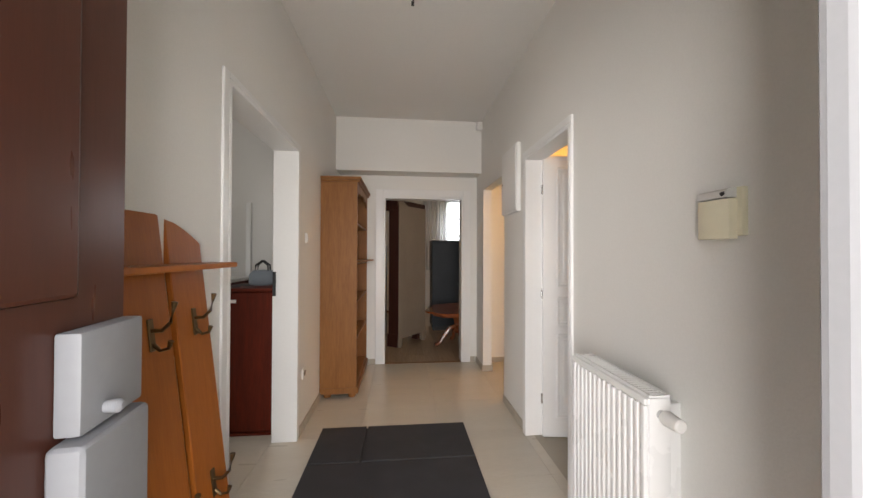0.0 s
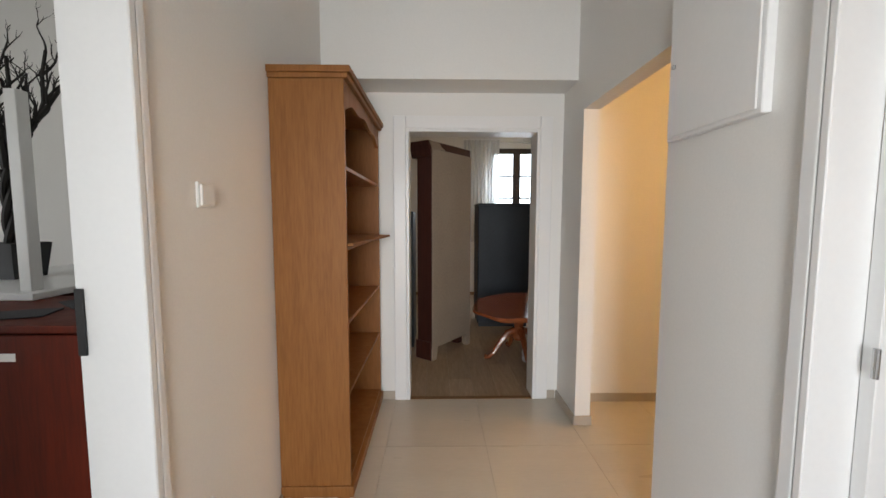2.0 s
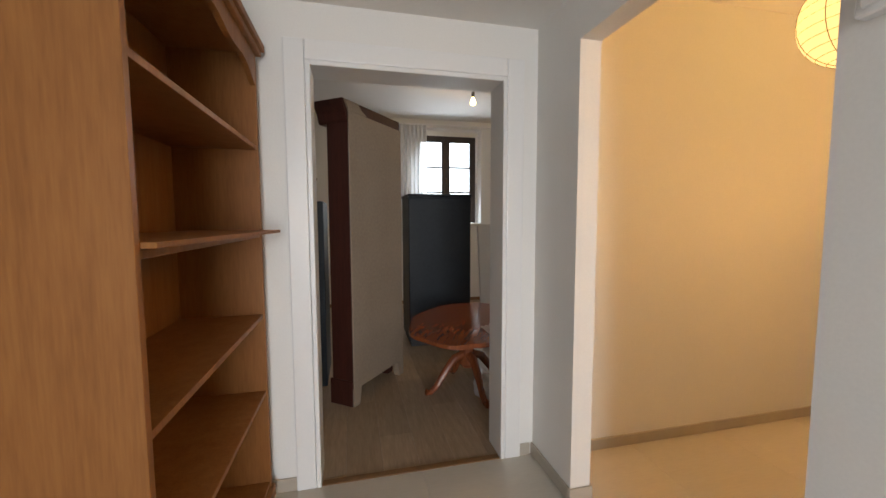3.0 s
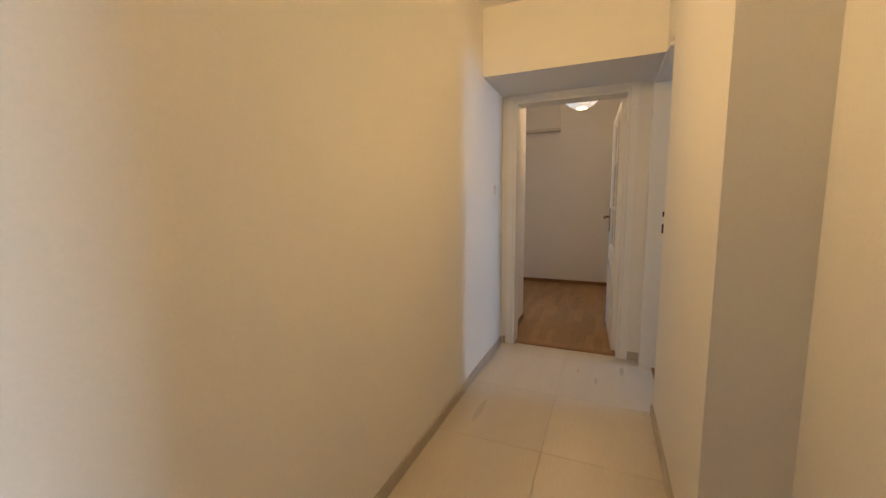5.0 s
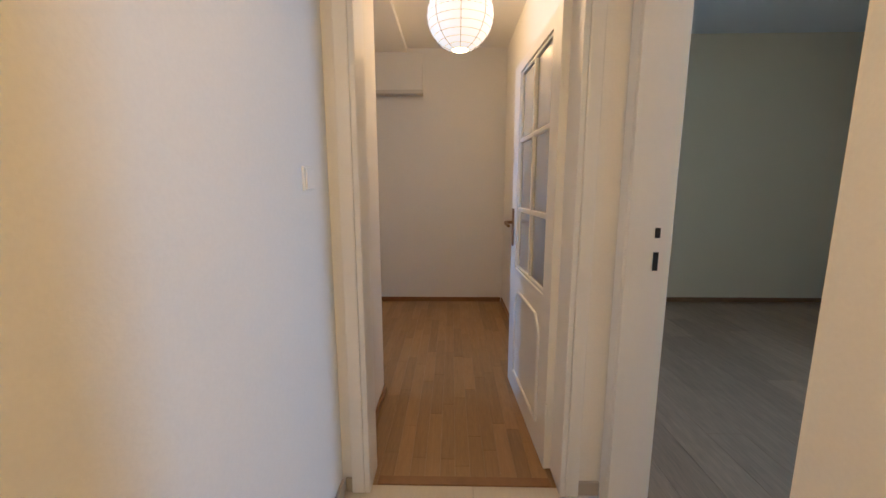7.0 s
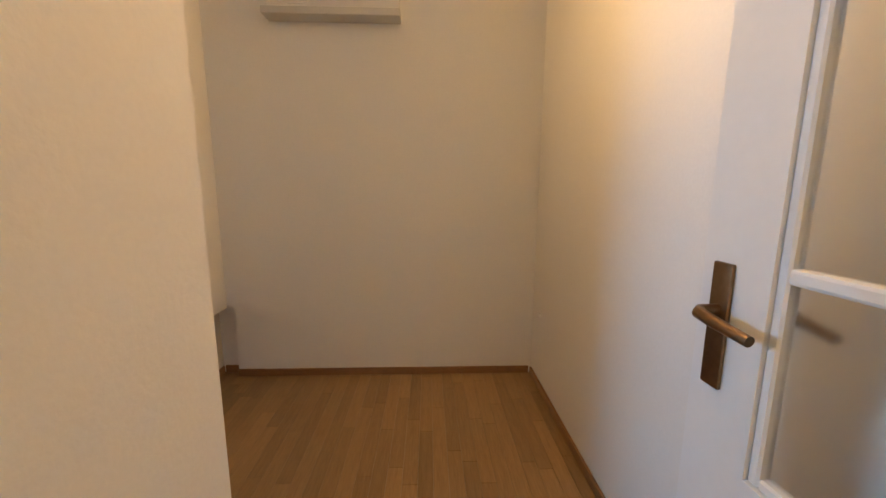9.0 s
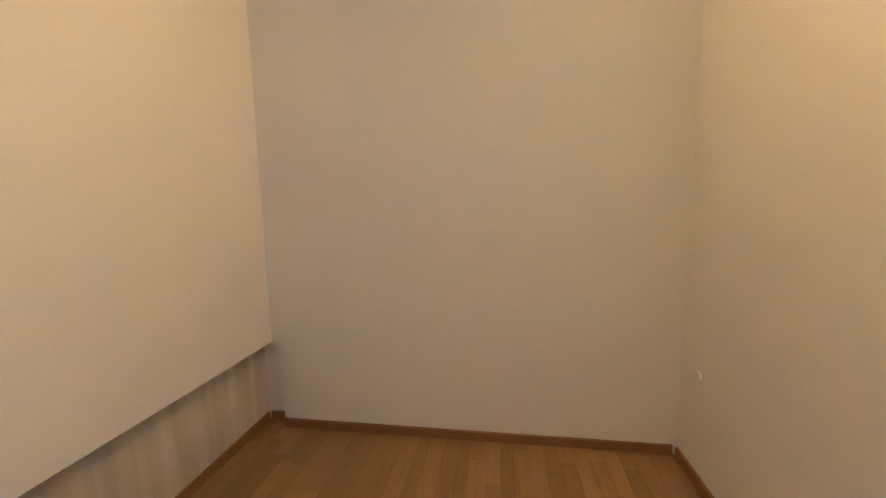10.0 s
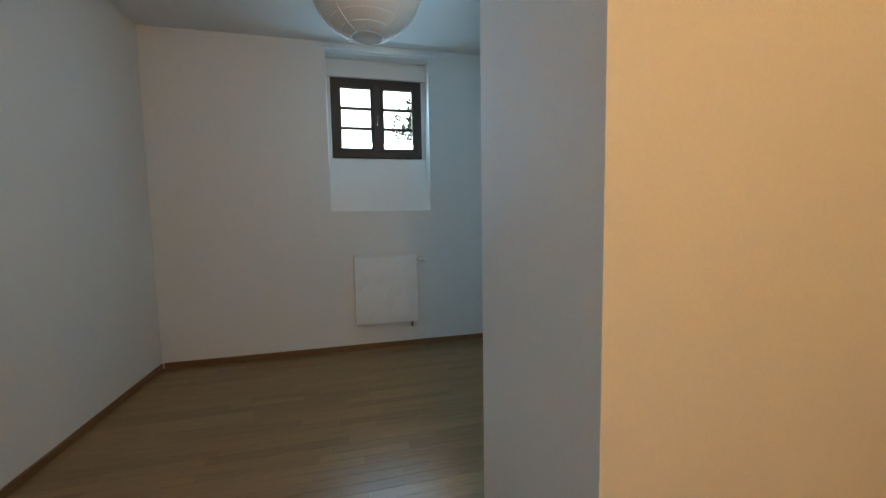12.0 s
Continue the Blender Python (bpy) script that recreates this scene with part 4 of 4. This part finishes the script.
chair = thing("wooden_chair", "brown wooden chair back rising behind the cabinets", "chair", pose(-2.42, 2.62, 0, 0, 0, 12))
part("seat", boxes(((-0.2, -0.2, 0.43), (0.2, 0.2, 0.46)), bevel=0.01, seg=2), BEECH, chair)
for x in (-0.17, 0.17):
    for y in (-0.17, 0.17):
        part("leg", tube(bmesh.new(), [(x * 1.05, y * 1.05, 0), (x, y, 0.43)], [0.014, 0.018], 8), BEECH, chair, smooth=True)
    part("back_post", tube(bmesh.new(), [(x, 0.17, 0.46), (x, 0.2, 0.8), (x, 0.23, 1.05)], 0.014, 8), BEECH, chair, smooth=True)
bm = bmesh.new()
tube(bm, [(-0.19, 0.225, 1.03), (-0.1, 0.235, 1.09), (0, 0.24, 1.11), (0.1, 0.235, 1.09), (0.19, 0.225, 1.03)], [0.02, 0.032, 0.036, 0.032, 0.02], 10)
part("back_rail", bm, BEECH, chair, "rounded back rail", True)

plant = thing("twig_tree", "bare black decorative twig tree in a dark pot", "plant", pose(-2.12, 3.75, 1.079))
bm = bmesh.new()
prism(bm, [(-0.075, -0.075), (0.075, -0.075), (0.075, 0.075), (-0.075, 0.075)], 2, 0.0, 0.165)
for v in bm.verts:
    if v.co.z > 0.1:
        v.co.x *= 1.25
        v.co.y *= 1.25
part("pot", bm, POT, plant)
part("soil", boxes(((-0.088, -0.088, 0.150), (0.088, 0.088, 0.1665))), TWIG, plant)
rng = random.Random(5)
bm = bmesh.new()
for k in range(3):
    ph = k * math.tau / 3
    tube(bm, [(0.016 * math.cos(ph + z * 16), 0.016 * math.sin(ph + z * 16), 0.15 + z) for z in [j * 0.03 for j in range(13)]], [0.017 - 0.0004 * j for j in range(13)], 7)
part("trunk", bm, TWIG, plant, "twisted black trunk", True)
branches = bmesh.new()


def twig(p, d, length, r, depth):
    pts, rad = [p], [r]
    n = 5
    for k in range(n):
        d = (d + Vector((rng.uniform(-.30, .30), rng.uniform(-.30, .30), rng.uniform(-.12, .30)))).normalized()
        p = p + d * length / n
        pts.append(p)
        rad.append(r * (1 - 0.5 * (k + 1) / n))
        if depth and k >= 1 and rng.random() < 0.88:
            side = Vector((rng.uniform(-1, 1), rng.uniform(-1, 1), rng.uniform(-.1, .8))).normalized()
            twig(p, (d * 0.75 + side * 0.55).normalized(), length * rng.uniform(0.30, 0.46), rad[-1] * 0.72, depth - 1)
    tube(branches, pts, rad, 5)


for dx, dy, dz, ln in ((0.34, 0.1, 1.0, 0.62), (0.22, -0.15, 1.0, 0.58), (0.10, 0.15, 1.0, 0.52), (-0.08, -0.1, 1.0, 0.42), (-0.35, 0.1, 0.9, 0.24), (0.45, 0.2, 0.9, 0.34), (-0.15, 0.2, 1.0, 0.32), (0.55, -0.1, 1.0, 0.60), (-0.45, -0.2, 1.0, 0.38), (0.02, -0.3, 1.0, 0.50)):
    twig(Vector((0, 0, 0.50)), Vector((dx, dy, dz)).normalized(), ln, 0.014, 3)
part("crown", branches, TWIG, plant, "many crooked black twigs", True)

# ---- storage room ----
tall = thing("tall_cabinet", "tall dark cabinet turned to show its plain back", "cabinet", pose(-0.14, 5.46, 0, 0, 0, 52.4))
D = 0.19
part("back_panel", boxes(((0.0, 0.0, 0.12), (0.655, 0.012, 2.0)), bevel=0.002), HARDBOARD, tall, "grey-brown plain back panel")
part("carcass", boxes(((0.0, 0.012, 0.12), (0.655, D, 2.0)), bevel=0.004), DARKRED, tall)
for x in (0.0, 0.575):
    bm = prism(bmesh.new(), [(x, 0.0), (x + 0.06, 0.0), (x + 0.08, 0.12), (x, 0.12)] if x == 0 else [(x + 0.02, 0.0), (x + 0.08, 0.0), (x + 0.08, 0.12), (x, 0.12)], 1, 0.0, 0.05)
    part("bracket_foot", bm, HARDBOARD, tall)
    part("front_foot", boxes(((x, 0.10, 0), (x + 0.075, D + 0.012, 0.12)), bevel=0.004), DARKRED, tall)
part("side_plinth", boxes(((-0.014, 0.012, 0.0), (0.0, D + 0.012, 0.18)), bevel=0.004), DARKRED, tall)
bm = prism(bmesh.new(), [(-0.0, 1.93), (-0.012, 1.94), (-0.025, 1.99), (-0.05, 2.035), (-0.055, 2.07), (0.655, 2.07), (0.655, 1.93)], 1, 0.012, D + 0.055)
part("cornice", bm, DARKRED, tall, "flared dark cornice")
part("cornice_back", prism(bmesh.new(), [(0.0, 2.0), (-0.02, 2.04), (-0.04, 2.065), (0.10, 2.065), (0.14, 2.03), (0.20, 2.005)], 1, 0.0, 0.012), HARDBOARD, tall)

wardrobe = thing("low_wardrobe", "lower brown cabinet standing behind the tall one", "cabinet", pose(-0.92, 5.86, 0))
part("body", boxes(((0, 0, 0.03), (0.53, 0.5, 1.43)), bevel=0.004), DARKBOARD, wardrobe)
part("edge_strip", boxes(((0.53, -0.004, 0.0), (0.575, 0.5, 1.43)), bevel=0.003), BLACKBLUE, wardrobe, "blue-black edge")
part("plinth", boxes(((0.02, 0.02, 0), (0.52, 0.48, 0.03))), DARKRED, wardrobe)
top = thing("cornice_piece", "dark carved cornice piece lying on the cabinet", "cornice", pose(-0.86, 5.92, 1.431))
part("moulding", prism(bmesh.new(), [(0, 0), (0.40, 0), (0.40, 0.03), (0.43, 0.11), (0.45, 0.14), (0.45, 0.17), (0, 0.17)], 1, 0, 0.16), BLACKBLUE, top)
part("rim", boxes(((-0.01, -0.012, 0.17), (0.46, 0.17, 0.195)), bevel=0.004), HARDBOARD, top, "pale top rim")

dark = thing("black_cabinet", "blue-black lacquered cabinet in the storage room", "cabinet", pose(0.41, 6.6, 0, 0, 0, 0))
part("body", boxes(((0, 0.018, 0.06), (0.64, 0.50, 1.52)), bevel=0.004), BLACKBLUE, dark)
part("door", boxes(((0.004, 0, 0.08), (0.636, 0.018, 1.50)), bevel=0.004), BLACKBLUE, dark)
part("top", boxes(((-0.008, -0.006, 1.52), (0.648, 0.505, 1.545)), bevel=0.004), BLACKBLUE, dark)
part("plinth", boxes(((0.02, 0.03, 0), (0.62, 0.48, 0.06))), BLACK, dark)

table = thing("coffee_table", "oval polished wood pedestal coffee table", "table", pose(0.70, 5.56, 0, 0, 0, 62))
bm = bmesh.new()
n = 48
ring = [(0.60 * math.cos(k * math.tau / n) * (1 + 0.025 * math.cos(8 * k * math.tau / n)), 0.42 * math.sin(k * math.tau / n) * (1 + 0.025 * math.cos(8 * k * math.tau / n))) for k in range(n)]
prism(bm, ring, 2, 0.512, 0.535)
part("tabletop", bm, TABLEWOOD, table, "glossy reddish top with a wavy edge")
part("apron", prism(bmesh.new(), [(0.80 * x, 0.78 * y) for x, y in ring], 2, 0.465, 0.512), TABLEWOOD, table)
part("pedestal", lathe(bmesh.new(), [(0.05, 0.18), (0.075, 0.21), (0.06, 0.25), (0.042, 0.30), (0.055, 0.36), (0.075, 0.40), (0.06, 0.44), (0.10, 0.465)], 24), TABLEWOOD, table, "turned pedestal", True)
for k in range(4):
    a = k * math.tau / 4 + 0.62
    c, s = math.cos(a), math.sin(a)
    part("curved_leg", tube(bmesh.new(), [(r * c, r * s, z) for r, z in ((0.04, 0.27), (0.11, 0.25), (0.19, 0.15), (0.25, 0.06), (0.30, 0.02), (0.335, 0.026))], [0.034, 0.032, 0.027, 0.023, 0.021, 0.026], 10), TABLEWOOD, table, "scrolled leg", True)
bm = bmesh.new()
turn = Matrix.Rotation(radians(62), 3, "Z")
net = []
for i in range(25):
    a = radians(222 + 52 * i / 24)
    row = []
    for j in range(16):
        f = 0.45 + 0.05 * j
        edge = turn @ Vector((0.60 * math.cos(a), 0.42 * math.sin(a), 0))
        fold = 0.006 + 0.005 * math.sin(i * 1.1) + 0.004 * math.sin(i * 0.5 + j * 0.9)
        if f <= 1.04:
            q = edge * f + Vector((0, 0, 0.5365 + fold))
        else:
            q = edge * (1.045 + 0.012 * math.sin(i * 0.9)) + Vector((0, 0, 0.5365 + fold - (f - 1.02) * 0.62 * (1 + 0.25 * math.sin(i * 0.45))))
        row.append(bm.verts.new(q + Vector((0.70, 5.56, 0))))
    net.append(row)
for ra, rb in zip(net, net[1:]):
    for j in range(15):
        bm.faces.new((ra[j], rb[j], rb[j + 1], ra[j + 1]))
sheet = single("plastic_sheet", bm, SHEER, "creased clear plastic sheet hanging over the table's edge", "sheet", smooth=True)
bm = bmesh.new()
bmesh.ops.create_icosphere(bm, subdivisions=3, radius=0.1)
crumple = random.Random(3)
for v in bm.verts:
    v.co *= 1 + crumple.uniform(-0.13, 0.13)
    v.co.z = max(-0.07, v.co.z * 0.85)
single("crumpled_bag", bm, CLOTH, "crumpled white plastic bag on the floor under the table", "bag", m=pose(0.80, 5.40, 0.0705, 0, 0, 20))
lean = thing("leaning_board", "white upholstered panel leaning on the cabinet", "panel", pose(1.13, 6.40, 0.0, -14, 0, -8))
part("board", boxes(((-0.02, -0.03, 0.01), (0.50, 0.03, 1.27)), bevel=0.012, seg=3), CLOTH, lean)
part("cover", boxes(((0.12, -0.045, 0.01), (0.52, -0.032, 0.95)), bevel=0.01, seg=2), DARKCLOTH, lean, "dark cloth hung over the panel")
bm = bmesh.new()
cols, rows_ = 60, 8
vs = []
for i in range(cols + 1):
    x = 0.36 + 0.62 * i / cols
    y = 8.60 + 0.022 * math.sin(i * 1.05) + 0.010 * math.sin(i * 0.37 + 1)
    vs.append([bm.verts.new((x, y + 0.006 * math.sin(j * 0.8 + i * 0.2), 2.70 - 1.75 * j / rows_)) for j in range(rows_ + 1)])
for a, b in zip(vs, vs[1:]):
    for j in range(rows_):
        bm.faces.new((a[j], b[j], b[j + 1], a[j + 1]))
cur = thing("curtain", "sheer white curtain drawn beside the window", "curtain")
part("fabric", bm, SHEER, cur, smooth=True)
part("rod", boxes(((0.34, 8.585, 2.70), (2.25, 8.615, 2.72)), bevel=0.004), LACQUER, cur, "slim white curtain rail")
for x in (0.5, 1.3, 2.1):
    part("bracket", boxes(((x, 8.60, 2.72), (x + 0.02, 8.655, 2.735))), LACQUER, cur)

# ---- outside ----
tree = thing("tree", "leafy green tree seen through the far window", "tree", pose(7.5, 17.0, -0.45))
bm = bmesh.new()
tube(bm, [(0, 0, 0), (0.05, 0.02, 1.5), (-0.05, 0.1, 3.0), (0.05, 0, 4.6)], [0.24, 0.17, 0.13, 0.07], 9)
for k in range(9):
    a = k * 2.4
    z = 1.6 + 0.32 * k
    tube(bm, [(0, 0.04, z), (0.7 * math.cos(a), 0.7 * math.sin(a), z + 0.45), (1.5 * math.cos(a), 1.5 * math.sin(a), z + 0.7)], [0.07, 0.045, 0.015], 6)
part("trunk", bm, BARK, tree, smooth=True)
verts, faces = [], []
for k in range(3200):
    a, rr, z = rng.uniform(0, math.tau), rng.uniform(0.2, 2.1) * (0.75 + 0.3 * math.sin(k * 0.7)), rng.uniform(1.5, 5.4)
    rr *= max(0.25, 1 - abs(z - 3.2) / 3.0)
    c = Vector((rr * math.cos(a), rr * math.sin(a), z))
    u = Vector((rng.uniform(-1, 1), rng.uniform(-1, 1), rng.uniform(-1, 1))).normalized() * rng.uniform(0.06, 0.12)
    w = u.cross(Vector((rng.uniform(-1, 1), rng.uniform(-1, 1), rng.uniform(-1, 1)))).normalized() * 0.05
    i = len(verts)
    verts += [c - u, c + w, c + u, c - w]
    faces.append((i, i + 1, i + 2, i + 3))
me = bpy.data.meshes.new("crown")
me.from_pydata(verts, [], faces)
me.materials.append(LEAF)
crown = new("crown", me)
crown.parent = tree

# ---- floors: slabs, then their tiles and strips ----
slab = structure("floor_tiled", boxes(((-4.6, 0.2, -0.2), (-0.84, 4.70, -0.004)), ((-0.84, -0.1, -0.2), (0.91, 4.70, -0.004)), ((0.91, 1.1, -0.2), (2.2, 3.50, -0.004)), ((0.91, 3.50, -0.2), (4.0, 4.645, -0.004))), GROUT, "pale beige large-format tiled floor", "floor")
cache = {}


def piece(name, parent, mat, x0, x1, y0, y1, z0, z1, bevel):
    key = (name, mat.name, round(x1 - x0, 3), round(y1 - y0, 3))
    if key not in cache:
        w, d, h = (x1 - x0) / 2, (y1 - y0) / 2, z1 - z0
        bm = bmesh.new()
        lo = [bm.verts.new((sx * w, sy * d, -h)) for sx, sy in ((-1, -1), (1, -1), (1, 1), (-1, 1))]
        mi = [bm.verts.new((sx * w, sy * d, -bevel)) for sx, sy in ((-1, -1), (1, -1), (1, 1), (-1, 1))]
        hi = [bm.verts.new((sx * (w - bevel), sy * (d - bevel), 0)) for sx, sy in ((-1, -1), (1, -1), (1, 1), (-1, 1))]
        for a, b in ((lo, mi), (mi, hi)):
            for k in range(4):
                bm.faces.new((a[k], a[(k + 1) % 4], b[(k + 1) % 4], b[k]))
        bm.faces.new(hi)
        cache[key] = finish(bm, name, mat)
    ob = new(name, cache[key])
    ob.parent = parent
    ob.location = ((x0 + x1) / 2, (y0 + y1) / 2, z1)
    return ob


G = 0.0008
for rx0, ry0, rx1, ry1 in ((-0.99, -0.1, 0.86, 4.70), (0.86, 3.34, 2.10, 4.645), (2.10, 3.50, 4.0, 4.645), (-4.5, 0.3, -0.99, 4.66)):
    i = math.floor((rx0 - 0.193) / 0.6)
    while 0.193 + 0.6 * i < rx1:
        xa, xb = max(rx0, 0.193 + 0.6 * i), min(rx1, 0.793 + 0.6 * i)
        j = math.floor((ry0 - 0.493) / 0.6)
        while 0.493 + 0.6 * j < ry1:
            ya, yb = max(ry0, 0.493 + 0.6 * j), min(ry1, 1.093 + 0.6 * j)
            if xb - xa > 0.012 and yb - ya > 0.012:
                piece("tile", slab, TILE, xa + (G if xa > rx0 else 0), xb - (G if xb < rx1 else 0), ya + (G if ya > ry0 else 0), yb - (G if yb < ry1 else 0), -0.004, 0.0, 0.0005)
            j += 1
        i += 1

oak = structure("floor_parquet", boxes(((4.0, 3.44, -0.2), (7.1, 4.645, -0.004)), ((3.35, 4.645, -0.2), (7.1, 9.1, -0.004))), GROUT, "oak three-strip parquet floor", "floor")
rng = random.Random(11)


def strips(x0, x1, y0, y1, width, length, make, along_x=True):
    a0, a1, b0, b1 = (x0, x1, y0, y1) if along_x else (y0, y1, x0, x1)
    b, k = b0, 0
    while b < b1 - 0.005:
        be = min(b + width, b1)
        a = a0 - length * (0.37 * k % 1.0)
        while a < a1:
            ae = a + length * (1 if length > 1 else rng.choice((0.8, 1.0, 1.25)))
            sa, se = max(a, a0), min(ae, a1)
            if se - sa > 0.02:
                make(sa, se, b, be) if along_x else make(b, be, sa, se)
            a = ae
        b = be
        k += 1


strips(4.0, 6.78, 3.62, 5.73, 0.0685, 0.58, lambda xa, xb, ya, yb: piece("parquet_strip", oak, OAK, xa + 0.0004, xb - 0.0004, ya + 0.0004, yb - 0.0004, -0.004, 0.0, 0.0004))
verts, faces = [], []


def far_strip(xa, xb, ya, yb):
    i = len(verts)
    g = 0.0005
    verts.extend([(xa + g, ya + g, 0), (xb - g, ya + g, 0), (xb - g, yb - g, 0), (xa + g, yb - g, 0), (xa + g, ya + g, -0.004), (xb - g, ya + g, -0.004), (xb - g, yb - g, -0.004), (xa + g, yb - g, -0.004)])
    faces.extend([(i, i + 1, i + 2, i + 3), (i, i + 4, i + 5, i + 1), (i + 1, i + 5, i + 6, i + 2), (i + 2, i + 6, i + 7, i + 3), (i + 3, i + 7, i + 4, i)])


strips(3.46, 7.0, 5.73, 8.65, 0.0685, 0.58, far_strip)
strips(3.46, 4.0, 4.85, 5.73, 0.0685, 0.42, far_strip)
me = bpy.data.meshes.new("parquet_strips")
me.from_pydata(verts, [], faces)
me.materials.append(OAKFAR)
rest = new("parquet_strips", me)
rest.parent = oak
tagged(rest, kind="stuff")

store = structure("floor_store", boxes(((-2.0, 4.70, -0.2), (3.35, 8.65, -0.004))), GROUT, "grey-brown laminate floor in the storage room", "floor")
strips(-1.9, 3.35, 4.70, 8.65, 0.19, 1.2, lambda xa, xb, ya, yb: piece("plank", store, LAMINATE, xa + 0.0005, xb - 0.0005, ya + 0.0005, yb - 0.0005, -0.004, 0.0, 0.0008), False)
side = structure("floor_side_room", boxes(((2.2, -0.12, -0.2), (6.85, 3.50, -0.004))), GROUT, "grey-brown laminate floor in the side room", "floor")
strips(2.2, 6.75, 0.0, 3.50, 0.19, 1.2, lambda xa, xb, ya, yb: piece("plank", side, LAMINATEX, xa + 0.0005, xb - 0.0005, ya + 0.0005, yb - 0.0005, -0.004, 0.0, 0.0008))
